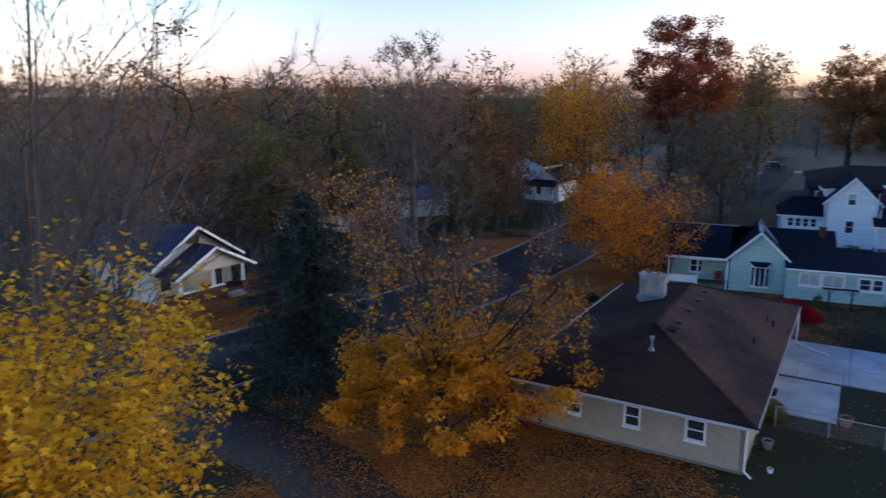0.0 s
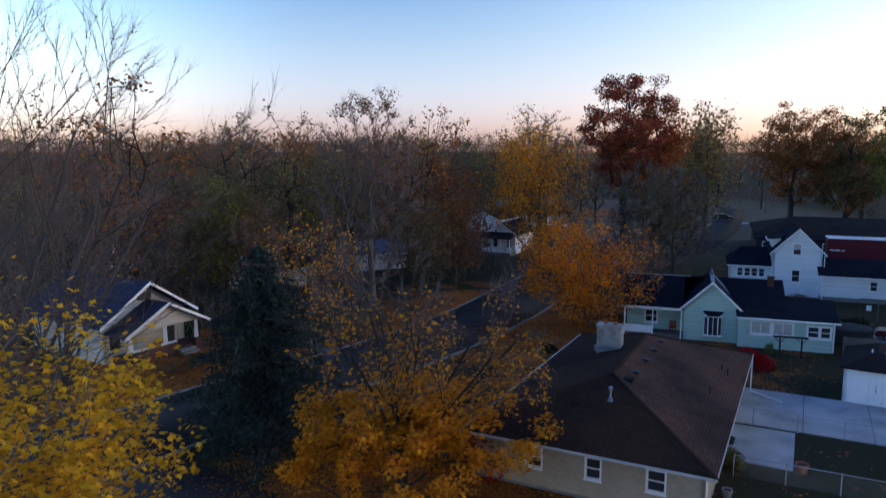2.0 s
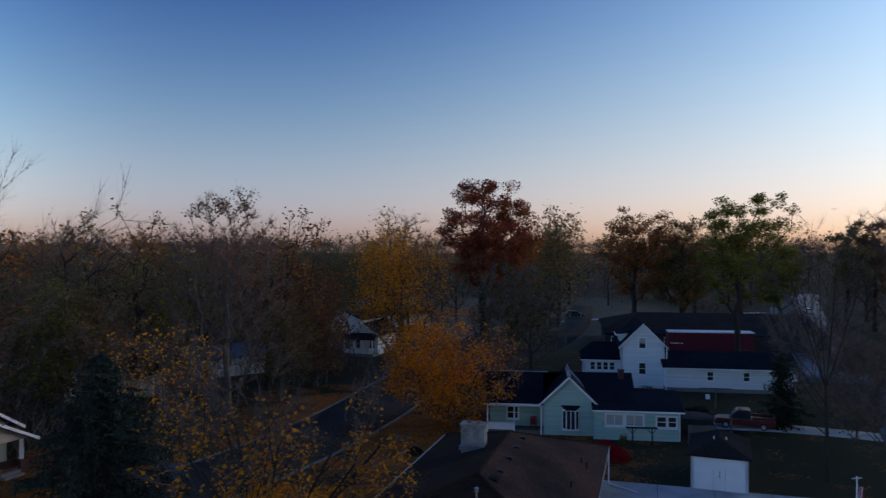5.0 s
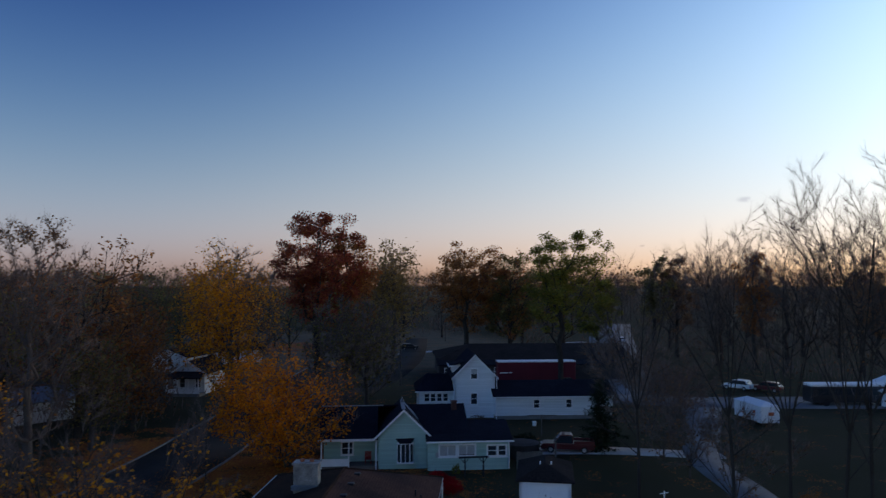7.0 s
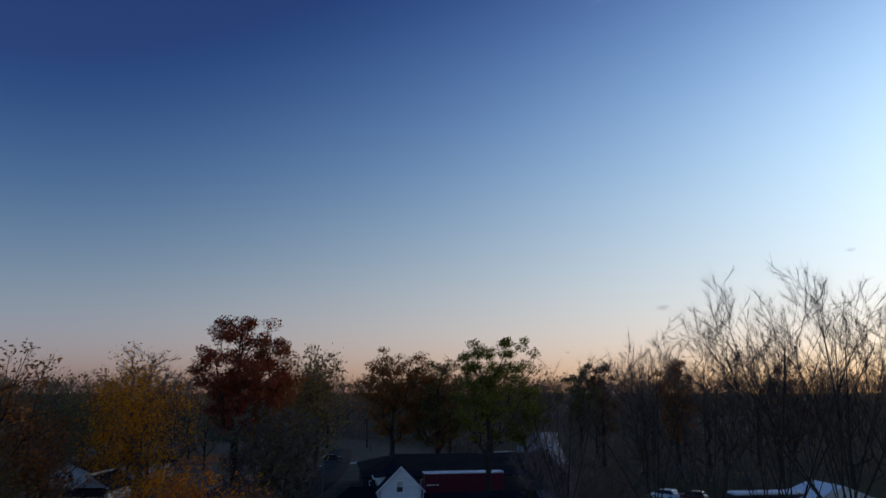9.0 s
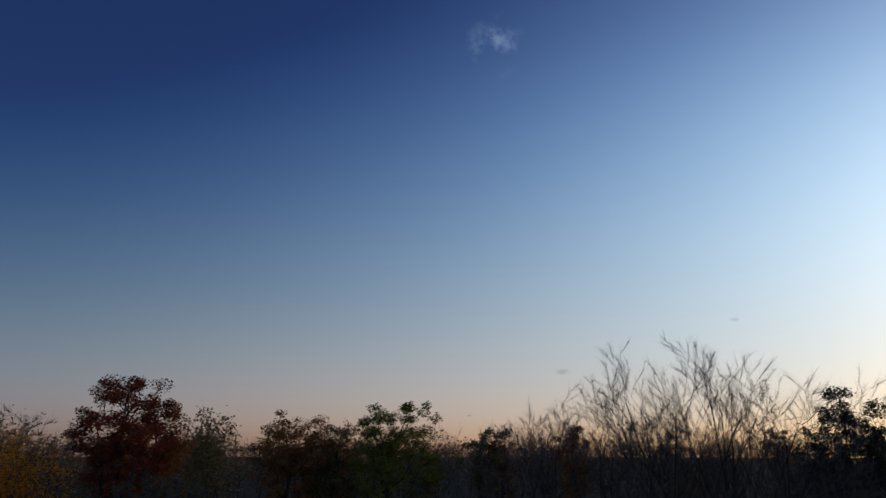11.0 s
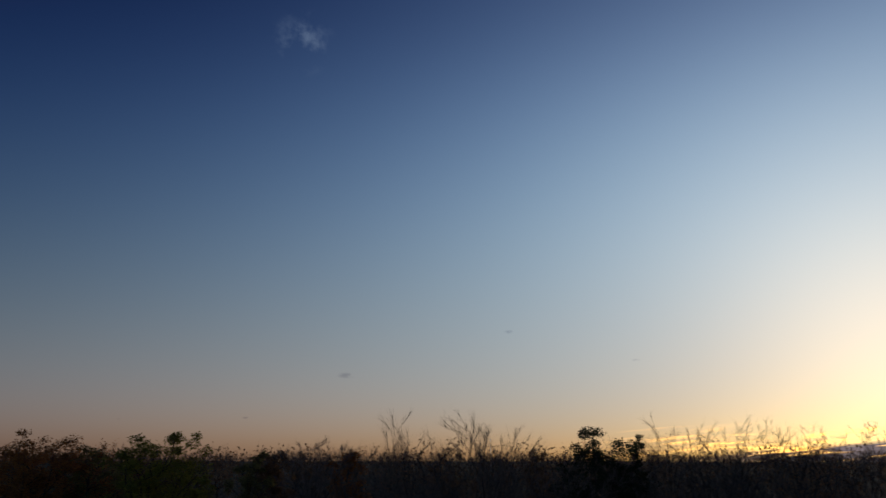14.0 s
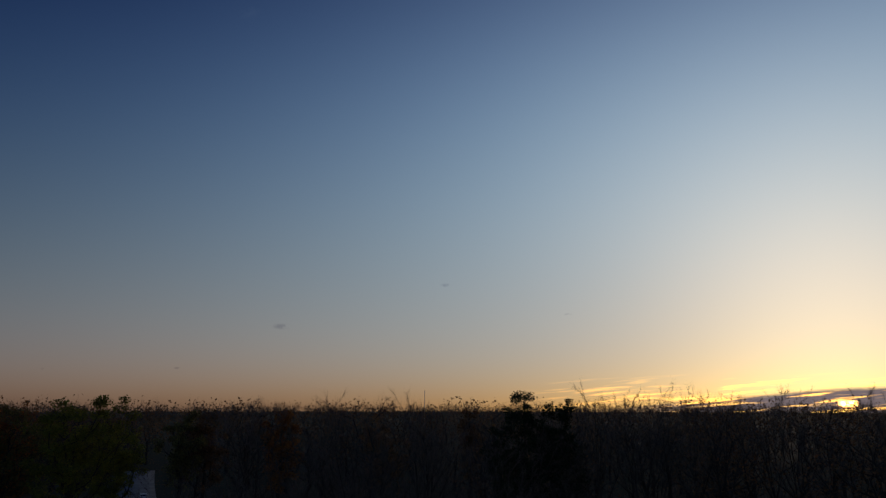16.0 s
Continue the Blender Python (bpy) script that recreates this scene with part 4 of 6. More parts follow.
def barge(h, x0, x1, y, eave, ridge, mat=M_WHITE, th=0.06, deep=0.2, name="bargeboard"):
    """White boards up both edges of a gable in the plane y."""
    m = (x0 + x1) / 2
    for a in (x0, x1):
        part(name, prism([(a, eave - deep), (a, eave + 0.01), (m, ridge + 0.01), (m, ridge - deep)], y - th, y), mat, h)


# ---- mint-green house ----
def green_house():
    h = thing("mint_green_house", pose(17.62, 62.3, 0, 0, 0, -15.5), "mint green clapboard house with navy roof and bay window", "house")
    # projecting gable, 4.5 m wide
    gw = 4.5
    g = part("gable_wall", wall(gw, 3.0, [(1.75, 3.05, 0.6, 2.3)], top=(gw / 2, 5.0)), M_MINT, h)
    part("side_wall", wall(6, 3.0, []), M_MINT, h, m=pose(0, 6, 0, 0, 0, -90))
    part("side_wall", wall(6, 3.0, []), M_MINT, h, m=pose(gw, 0, 0, 0, 0, 90))
    slope_pair(h, -0.35, gw + 0.35, -0.3, 6.5, 2.78, 5.28, M_NAVY, "y")
    barge(h, -0.37, gw + 0.37, -0.30, 2.78, 5.28)
    part("ridge_flashing", boxes((gw / 2 - 0.16, gw / 2 + 0.16, -0.25, 4.2, 5.25, 5.33)), M_FLASH, h, "pale metal ridge cap")
    for a, b in ((gw + 0.1, gw + 0.42), ):
        part("valley_flashing", slab([(a, 0.5, 3.12), (b, 0.5, 2.98), (gw / 2 + 0.3, 4.4, 5.12), (gw / 2 + 0.05, 4.4, 5.2)], 0.03), M_FLASH, h)
    part("finial", prism([(gw / 2 - 0.2, 5.3), (gw / 2 + 0.2, 5.3), (gw / 2, 5.75)], 3.3, 4.2), M_FLASH, h)
    part("gable_vent", boxes((gw / 2 - 0.22, gw / 2 + 0.22, -0.03, 0, 4.0, 4.35), bevel=0.01), M_MINT, g)
    # bay window: three lights under a small hipped roof
    bay = part("bay_window", prism([(0, 0), (1.5, 0), (1.5, 0.12), (0, 0.12)], -0.45, 0), M_WHITE, g, m=pose(1.65, 0, 0.52))
    part("bay_roof", slab([(-0.08, 0, 2.16), (0.28, -0.55, 1.9), (1.22, -0.55, 1.9), (1.58, 0, 2.16)], 0.1), M_NAVY, bay)
    part("bay_head", prism([(0.0, 1.72), (1.5, 1.72), (1.5, 1.82), (0.0, 1.82)], -0.45, 0), M_WHITE, bay)
    for x0, y0, x1, y1 in ((0.02, 0.0, 0.34, -0.43), (0.34, -0.43, 1.16, -0.43), (1.16, -0.43, 1.48, 0.0)):
        ln, an = math.hypot(x1 - x0, y1 - y0), math.degrees(math.atan2(y1 - y0, x1 - x0))
        li = part("light", boxes((0, 0.06, 0, 0.06, 0.12, 1.72), (ln - 0.06, ln, 0, 0.06, 0.12, 1.72)), M_WHITE, bay, m=pose(x0, y0, 0, 0, 0, an))
        if ln > 0.7:
            box2 = boxes((ln / 2 - 0.03, ln / 2 + 0.03, 0, 0.06, 0.12, 1.72))
            part("mullion", box2, M_WHITE, bay, m=pose(x0, y0, 0, 0, 0, an))
        part("pane", boxes((0.06, ln - 0.06, 0.02, 0.035, 0.12, 1.72)), M_GLASS, bay, m=pose(x0, y0, 0, 0, 0, an))
    # the long wing to the right, standing forward by half a metre
    ww = 7.3
    holes = [(1.05, 2.5, 1.25, 2.2), (2.75, 4.2, 1.25, 2.2), (5.35, 6.15, 1.2, 2.1), (6.3, 7.0, 1.2, 2.1)]
    wg = part("wing_wall", wall(ww, 2.6, holes), M_MINT, h, m=pose(4.35, -0.95, 0))
    for i, (a, b, c, d) in enumerate(holes):
        window(wg, pose(a, 0, c), b - a, d - c, bars=(0.5,) if i < 2 else (), rails=() if i < 2 else (0.5,), blind=(0.95, 0.9, 0, 0)[i], trim=0.12)
    part("end_wall", wall(7.5, 2.6, []), M_MINT, h, m=pose(4.35 + ww, -0.95, 0, 0, 0, 90))
    part("roof_slope", slab([(4.2, -1.35, 2.62), (11.95, -1.35, 2.62), (11.95, 2.6, 3.75), (4.2, 2.6, 3.75)], 0.12), M_NAVY, h)
    part("roof_slope", slab([(4.2, 6.8, 2.62), (11.95, 6.8, 2.62), (11.95, 2.6, 3.75), (4.2, 2.6, 3.75)], 0.12), M_NAVY, h)
    part("gutter", boxes((4.2, 11.98, -1.47, -1.34, 2.5, 2.62)), M_WHITE, h)
    part("downpipe", tubes(((11.6, -1.02, 0.1), (11.6, -1.02, 2.5), 0.05)), M_WHITE, h)
    part("meter_box", boxes((5.05, 5.3, -1.1, -0.96, 1.2, 1.6), bevel=0.02), M_METAL, h)
    # main roof, ridge from the porch to past the gable
    part("roof_slope", slab([(-5.3, -0.2, 2.75), (-0.02, -0.2, 2.78), (-0.02, 4.3, 4.93), (-5.3, 4.3, 4.9)], 0.14), M_NAVY, h)
    part("roof_slope", slab([(4.52, 0.1, 3.05), (8.2, 0.1, 3.05), (8.2, 4.3, 5.0), (2.6, 4.3, 4.95)], 0.14), M_NAVY, h)
    part("roof_slope", slab([(-5.3, 8.8, 2.75), (8.2, 8.8, 2.75), (8.2, 4.3, 5.0), (-5.3, 4.3, 4.9)], 0.14), M_NAVY, h)
    part("ridge_board", boxes((-5.3, 0.5, 4.2, 4.4, 4.86, 4.95)), M_FLASH, h, "pale weathered ridge line")
    part("end_wall", wall(7.0, 2.7, [], top=(3.5, 4.7)), M_MINT, h, m=pose(8.0, 0.8, 0, 0, 0, 90))
    # porch under the left part of the roof
    part("porch_wall", wall(4.9, 2.7, [(1.6, 2.6, 1.0, 2.1)]), M_MINT, h, m=pose(-4.9, 1.6, 0))
    window(h, pose(-3.3, 1.6, 1.0), 1.0, 1.1)
    part("porch_floor", boxes((-5.0, -0.02, -0.1, 1.6, 0, 0.35)), M_WOOD, h)
    part("porch_rail", boxes((-5.0, -2.6, -0.08, -0.02, 0.36, 1.0)), M_WHITE, h, "white boarded porch rail")
    for x in (-5.0, -2.6, -0.2):
        part("porch_post", boxes((x - 0.06, x + 0.06, -0.14, -0.02, 0.0, 2.62)), M_WHITE, h)
    part("fascia", boxes((-5.3, -0.3, -0.28, -0.2, 2.55, 2.75)), M_WHITE, h)
    # brick chimney
    part("chimney", boxes((6.9, 7.4, 3.3, 3.8, 3.9, 5.3), (6.85, 7.45, 3.25, 3.85, 5.3, 5.38)), M_BRICK_RED, h, "small red brick chimney")
    part("side_wall", wall(13.5, 2.7, []), M_MINT, h, m=pose(8.2, 8.4, 0, 0, 0, 180))
    part("end_wall", wall(6.6, 2.7, [], top=(3.3, 4.6)), M_MINT, h, m=pose(-4.9, 8.3, 0, 0, 0, -90))
    return h


green_house()


# ---- white two-storey house with long wing ----
def white_house():
    h = thing("white_house", pose(33.0, 82.4, 0, 0, 0, -17), "white clapboard two-storey house with navy roof and long wing", "house")
    gw = 5.0
    holes = [(2.0, 2.8, 1.65, 3.0)]
    g = part("gable_wall", wall(gw, 5.1, holes, top=(gw / 2, 7.55)), M_WHITE_SIDING, h)
    for a, b, c, d in holes:
        window(g, pose(a, 0, c), b - a, d - c)
    window(g, pose(2.0, -0.09, 4.75), 0.8, 1.25, blind=0.45)
    part("side_wall", wall(9, 5.1, [(2, 2.8, 3.8, 5.0)]), M_WHITE_SIDING, h, m=pose(gw, 0, 0, 0, 0, 90))
    part("side_wall", wall(9, 5.1, []), M_WHITE_SIDING, h, m=pose(0, 9, 0, 0, 0, -90))
    part("back_wall", wall(gw, 5.1, [], top=(gw / 2, 7.55)), M_WHITE_SIDING, h, m=pose(gw, 9, 0, 0, 0, 180))
    slope_pair(h, -0.4, gw + 0.4, -0.3, 9.3, 4.85, 7.75, M_NAVY, "y")
    barge(h, -0.42, gw + 0.42, -0.3, 4.85, 7.75)
    # dormer on the left slope
    part("dormer", boxes((-0.1, 1.3, 2.2, 5.0, 5.3, 6.2)), M_WHITE_SIDING, h)
    part("dormer_roof", slab([(-0.5, 1.9, 6.15), (1.7, 1.9, 6.75), (1.7, 5.3, 6.75), (-0.5, 5.3, 6.15)], 0.1), M_NAVY, h)
    part("fascia", boxes((-0.56, -0.5, 1.9, 5.3, 5.98, 6.17), (-0.5, 0.2, 1.84, 1.9, 6.0, 6.2)), M_WHITE, h)
    # enclosed porch to the left
    ph = [(0.75 + 0.78 * i, 1.35 + 0.78 * i, 1.8, 2.75) for i in range(4)]
    pw = part("porch_wall", wall(4.4, 3.05, ph), M_WHITE_SIDING, h, m=pose(-4.4, 1.6, 0))
    for a, b, c, d in ph:
        window(pw, pose(a, 0, c), b - a, d - c, trim=0.07)
    part("porch_side", wall(7, 3.05, []), M_WHITE_SIDING, h, m=pose(-4.4, 8.6, 0, 0, 0, -90))
    a, b, c, d = (-4.8, 1.2, 3.1), (0, 1.2, 3.1), (0, 8.8, 3.1), (-4.8, 8.8, 3.1)
    part("roof_slope", slab([a, b, (0, 4.8, 4.9), (-3.2, 4.8, 4.9)], 0.12), M_NAVY, h)
    part("roof_slope", slab([d, a, (-3.2, 4.8, 4.9)], 0.12), M_NAVY, h)
    part("roof_slope", slab([c, d, (-3.2, 4.8, 4.9), (0, 4.8, 4.9)], 0.12), M_NAVY, h)
    part("gutter", boxes((-4.85, 0, 1.08, 1.2, 2.98, 3.1)), M_WHITE, h)
    # long wing to the right, its wall a little forward
    ww = 14.5
    wh = [(4.7, 5.4, 1.35, 2.35), (8.7, 9.4, 1.35, 2.35)]
    wg = part("wing_wall", wall(ww, 2.8, wh), M_WHITE_SIDING, h, m=pose(4.85, -1.4, 0))
    for a, b, c, d in wh:
        window(wg, pose(a, 0, c), b - a, d - c)
    part("foundation", boxes((4.84, 4.86 + ww, -1.43, 5.0, 0, 0.45)), M_KERB, h)
    part("end_wall", wall(6.4, 2.8, [], top=(3.2, 4.2)), M_WHITE_SIDING, h, m=pose(4.85 + ww, -1.4, 0, 0, 0, 90))
    part("end_wall", wall(6.4, 2.8, [], top=(3.2, 4.2)), M_WHITE_SIDING, h, m=pose(4.85, 5.0, 0, 0, 0, -90))
    slope_pair(h, 4.5, 5.2 + ww, -1.8, 5.4, 2.78, 4.35, M_NAVY, "x")
    part("gutter", boxes((4.5, 5.2 + ww, -1.93, -1.8, 2.66, 2.79)), M_WHITE, h)
    part("downpipe", tubes(((4.95, -1.5, 0.1), (4.95, -1.5, 2.7), 0.05)), M_WHITE, h)
    part("downpipe", tubes(((5.2, -0.1, 2.9), (5.2, -0.1, 4.8), 0.05)), M_WHITE, h)
    return h


white_house()


# ---- long dark building and trailer behind it ----
def long_building():
    h = thing("commercial_building", pose(44.5, 118, 0, 0, 0, -17), "long low building with dark brown roof", "building")
    for w, m in ((34, pose(0, 0, 0)), (34, pose(34, 16, 0, 0, 0, 180)), (16, pose(34, 0, 0, 0, 0, 90)), (16, pose(0, 16, 0, 0, 0, -90))):
        part("wall", wall(w, 3.2, [(1.2, 3.6, 1.0, 2.4)] if w == 34 else []), M_DARK_WALL, h, m=m)
    window(h, pose(1.2, 0, 1.0), 2.4, 1.4, bars=(0.5,))
    for cs in ([(-0.5, -0.6, 3.2), (34.5, -0.6, 3.2), (34.5, 8, 5.3), (6.0, 8, 5.3)], [(34.5, 16.6, 3.2), (-0.5, 16.6, 3.2), (6.0, 8, 5.3), (34.5, 8, 5.3)], [(-0.5, 16.6, 3.2), (-0.5, -0.6, 3.2), (6.0, 8, 5.3)]):
        part("roof_slope", slab(cs, 0.15), M_ROOF_DARK, h)
    part("lower_roof", slab([(-0.7, -4.0, 2.7), (34.6, -4.0, 2.7), (34.6, 0.5, 3.35), (-0.7, 0.5, 3.35)], 0.15), M_NAVY, h)
    part("lower_wall", wall(35, 2.6, [(1, 3, 0.9, 2.1), (9.5, 11.5, 0.9, 2.1)]), M_DARK_WALL, h, m=pose(-0.4, -3.6, 0))
    window(h, pose(0.6, -3.6, 0.9), 2.0, 1.2, bars=(0.5,))
    window(h, pose(9.1, -3.6, 0.9), 2.0, 1.2, bars=(0.5,))
    return h


long_building()


def trailer():
    t = thing("semi_trailer", pose(49.0, 103.8, 0.0, 0, 0, -17), "maroon semi-trailer with white roof rail", "trailer")
    part("body", boxes((0, 12.5, 0, 2.5, 1.1, 3.95), bevel=0.04), M_MAROON, t)
    part("roof_rail", boxes((-0.03, 12.53, -0.03, 2.53, 3.95, 4.12)), M_WHITE, t)
    part("side_rail", boxes((0, 12.5, -0.04, -0.005, 1.0, 1.14)), M_METAL, t)
    for x in (9.6, 10.8):
        for y in (0.15, 2.1):
            part("wheel", tubes(((x, y, 0.5), (x, y + 0.28, 0.5), 0.5), k=16), M_TYRE, t)
    for x in (2.3,):
        part("landing_leg", boxes((x, x + 0.15, 0.4, 0.55, 0, 1.1), (x, x + 0.15, 1.95, 2.1, 0, 1.1)), M_METAL, t)
    part("lettering", boxes((0.3, 1.6, -0.012, -0.002, 2.25, 2.4), (1.8, 2.2, -0.012, -0.002, 2.25, 2.4)), M_WHITE, t, "row of pale unreadable lettering")
    return t


trailer()


# ---- small white outbuilding ----
def outbuilding():
    s = thing("shed", pose(23.75, 46.85, 0, 0, 0, -29), "small white shed with dark brown hipped roof", "shed")
    w, dp, e = 3.7, 5.6, 2.4
    f = part("wall", wall(w, e, [(1.45, 2.25, 0.05, 2.0)]), M_WHITE, s)
    part("wall", wall(w, e, []), M_WHITE, s, m=pose(w, dp, 0, 0, 0, 180))
    part("wall", wall(dp, e, []), M_WHITE, s, m=pose(w, 0, 0, 0, 0, 90))
    part("wall", wall(dp, e, []), M_WHITE, s, m=pose(0, dp, 0, 0, 0, -90))
    dr = part("door", boxes((1.46, 2.24, 0.03, 0.08, 0.05, 1.99)), M_WHITE, f)
    part("handle", boxes((1.85, 1.9, 0.0, 0.03, 0.95, 1.15), (1.85, 1.9, 0.0, 0.03, 1.25, 1.4)), M_BLACK, dr)
    a, b, c, d = (-0.25, -0.25, e), (w + 0.25, -0.25, e), (w + 0.25, dp + 0.25, e), (-0.25, dp + 0.25, e)
    p, q = (w / 2, 1.5, 3.3), (w / 2, dp - 1.5, 3.3)
    for cs in ([a, b, p], [b, c, q, p], [c, d, q], [d, a, p, q]):
        part("roof_slope", slab(cs, 0.09), M_ROOF_DARK, s)
    for x, y in ((1.5, 1.7), (2.3, 1.7)):
        part("vent", tubes(((x, y, 3.15), (x, y, 3.36), 0.05)), M_WHITE, s)
    return s


outbuilding()


# ---- porch bungalow by the street ----
def bungalow():
    h = thing("bungalow", pose(-25.4, 58.0, 0, 0, 0, 61), "white bungalow with blue-grey roof and brick porch", "house")
    # x to the right along the front, y away; the porch gable faces the street corner
    part("porch_wall", wall(4.6, 2.6, [(3.5, 4.35, 0.3, 2.3)]), M_GREY_SIDING, h, m=pose(-5.0, 0.2, 0))
    part("gable_wall", prism([(-6.6, 2.5), (0.4, 2.5), (-3.1, 4.35)], -1.9, -1.75), M_GREY_SIDING, h)
    slope_pair(h, -7.0, 0.9, -2.5, 1.2, 2.45, 4.55, M_BLUE_ROOF, "y")
    barge(h, -7.03, 0.93, -2.5, 2.45, 4.55, deep=0.22)
    part("porch_floor", boxes((-6.4, 0.2, -1.9, 0.2, 0, 0.55)), M_BRICK_RED, h)
    part("porch_parapet", boxes((-6.4, -2.4, -1.95, -1.7, 0.55, 1.05), (-2.4, -2.1, -1.95, 0.1, 0.55, 1.0)), M_BRICK_RED, h)
    part("parapet_cap", boxes((-6.45, -2.05, -2.0, -1.65, 1.05, 1.13)), M_WHITE, h)
    for x in (-6.1, -3.0, 0.0):
        col = part("porch_column", lathe([(0.22, 1.13 if x < -1 else 0.95), (0.16, 2.5)], 4), M_WHITE, h, m=pose(x, -1.75, 0, 0, 0, 0))
    part("column_base", boxes((-0.35, 0.35, -2.1, -1.4, 0, 0.9), (-0.42, 0.42, -2.17, -1.33, 0.9, 0.98)), M_BRICK_RED, h)
    part("steps", boxes((-2.0, -0.5, -2.3, -1.9, 0, 0.37), (-2.0, -0.5, -2.7, -2.3, 0, 0.19)), M_KERB, h)
    # main body behind, higher gable of the same facing
    part("house_wall", wall(7.4, 3.3, [(0.5, 1.4, 1.0, 2.2)], top=(3.7, 5.75)), M_GREY_SIDING, h, m=pose(-7.0, 0.3, 0))
    part("side_wall", wall(10, 3.3, [(2, 3, 1, 2.2), (6, 7, 1, 2.2)]), M_GREY_SIDING, h, m=pose(0.4, 0.3, 0, 0, 0, 90))
    part("side_wall", wall(10, 3.3, []), M_GREY_SIDING, h, m=pose(-7.0, 10.3, 0, 0, 0, -90))
    slope_pair(h, -7.75, 1.15, -0.6, 10.9, 3.1, 6.05, M_BLUE_ROOF, "y")
    barge(h, -7.78, 1.18, -0.6, 3.1, 6.05, deep=0.22)
    part("gable_vent", boxes((-3.9, -2.7, 0.2, 0.29, 4.5, 5.1)), M_DARK_WALL, h)
    part("door", boxes((-1.5, -0.65, 0.25, 0.3, 0.35, 2.28)), M_DARK_WALL, h)
    p = part("window_frame", boxes((-6.5, -5.6, 0.32, 0.36, 1.0, 2.2)), M_GLASS, h)
    return h


bungalow()

# ---- trees near the camera ----
# yellow maple that the camera looks down on
tree("maple_tree", -11.4, 13.4, "bright yellow maple in full autumn leaf", M_BARK_GREY, L_YELLOW, seed=11, height=13.4, low=3.2, radius=4.6, n=420, trunk=0.3, twig_n=7, twig_len=0.7, twig_r=0.008,
     leaf_n=60, leaf=0.165, spread=0.55, shape=MAPLE, flat=0.9, leafy=lambda q, rng: np.clip((0.97 - q[:, 2]) / 0.14, 0.12, 1))
# amber maple on the lawn: a leafy skirt of low boughs under bare upswept limbs
def amber_maple(x, y):
    t = thing("maple_tree", pose(x, y, 0, 0, 0, 200), "amber maple with bare upper branches on leafy lawn", "tree")
    low_wood, skirt = tree_parts(5, 6.6, 1.1, 6.0, n=140, trunk=0.2, twig_n=8, twig_len=0.8, twig_r=0.007, leaf_n=140, leaf=0.2, clump=True, spread=0.7, flare=-0.2, shape=MAPLE, flat=0.8, hollow=0.5, lobes=12,
                                 leafy=lambda q, rng: np.clip((0.95 - q[:, 2]) / 0.4, 0.06, 1))
    high_wood, ends = upswept_parts(15, height=12.8, fork=0.17, leaders=9, angle=36, trunk=0.26, twig_n=5, twig_len=0.85, twig_r=0.007, bushy=0.55, sides=5)
    rng = np.random.default_rng(16)
    at = np.repeat(ends, 5, 0)
    at = at + rng.normal(size=at.shape) * 0.2
    at = at[rng.uniform(0, 1, len(at)) < np.clip((10.5 - at[:, 2]) / 9.0, 0.02, 0.55)]
    sprinkle = leaves(rng, at, 0.18, MAPLE, 0.5, 0.4)
    for name, groups, mat, kind in (("trunk", [low_wood[0], high_wood[0]], M_BARK_DARK, ""), ("branchwork", [(*low_wood[1][:2], 0), (*high_wood[1][:2], 0)], M_TWIG, "stuff"), ("crown", [(*skirt, 0), (*sprinkle, 0)], L_AMBER, "")):
        ob = new(name, arrays(name, groups, [mat]))
        ob.parent = t
        if kind:
            ob["kind"] = kind
    return t


amber_maple(-3.7, 31.8)
# tall leafless tree beside the street
bare("bare_tree", -17.3, 22.9, "tall leafless grey tree with fine twigs", M_BARK, L_RUST, 0, 0.16, seed=8, height=26.0, fork=0.2, leaders=13, angle=36, trunk=0.26, twig_n=4, twig_len=1.0, twig_r=0.005, bushy=0.8, cut=0.8)
bare("bare_tree", -22.5, 36.0, "leafless brown tree with a few russet leaves", M_BARK, L_RUST, 1, 0.13, seed=9, height=17.5, fork=0.2, leaders=7, angle=34, trunk=0.28, twig_n=3, twig_len=1.1, twig_r=0.009, bushy=0.5)
bare("bare_tree", -31.0, 44.0, "leafless brown tree with a few russet leaves", M_BARK, L_RUST, 2, 0.13, seed=10, height=19.0, fork=0.2, leaders=7, angle=34, trunk=0.28, twig_n=3, twig_len=1.1, twig_r=0.010, bushy=0.5)
conifer("spruce_tree", -12.2, 38.2, "blue-green spruce at the street corner", L_NEEDLE, 11.4, 6.0, 3, whorls=40, tufts=260, tuft=0.30)

# ---- trees of the middle distance ----
tree("orange_tree", 10.2, 66.0, "round orange maple thinning to bare twigs", M_BARK, L_ORANGE, seed=21, height=10.4, low=0.8, radius=7.0, n=420, trunk=0.3, twig_n=12, twig_len=0.9, twig_r=0.014,
     leaf_n=50, leaf=0.22, spread=0.6, hollow=0.38, leafy=lambda q, rng: np.clip(0.9 - 0.85 * q[:, 0] - 0.9 * np.clip(q[:, 2] - 0.35, 0, 1), 0.12, 1))
tree("grey_tree", -11.5, 73.0, "tall grey tree nearly leafless with sparse red-brown top", M_BARK_GREY, L_BROWN, seed=22, height=23.6, low=3.0, radius=7.0, n=420, trunk=0.42, twig_n=16, twig_len=1.3, twig_r=0.016,
     leaf_n=44, leaf=0.24, clump=True, spread=0.9, leafy=lambda q, rng: np.where(q[:, 2] > 0.84, 0.9, 0.10))
tree("amber_tree", -12.5, 50.0, "slender tree with scattered amber leaves", M_BARK, L_AMBER, seed=31, height=12.0, low=3.0, radius=4.0, n=180, trunk=0.2, twig_n=10, twig_len=1.0, twig_r=0.013,
     leaf_n=7, leaf=0.22, spread=0.8)
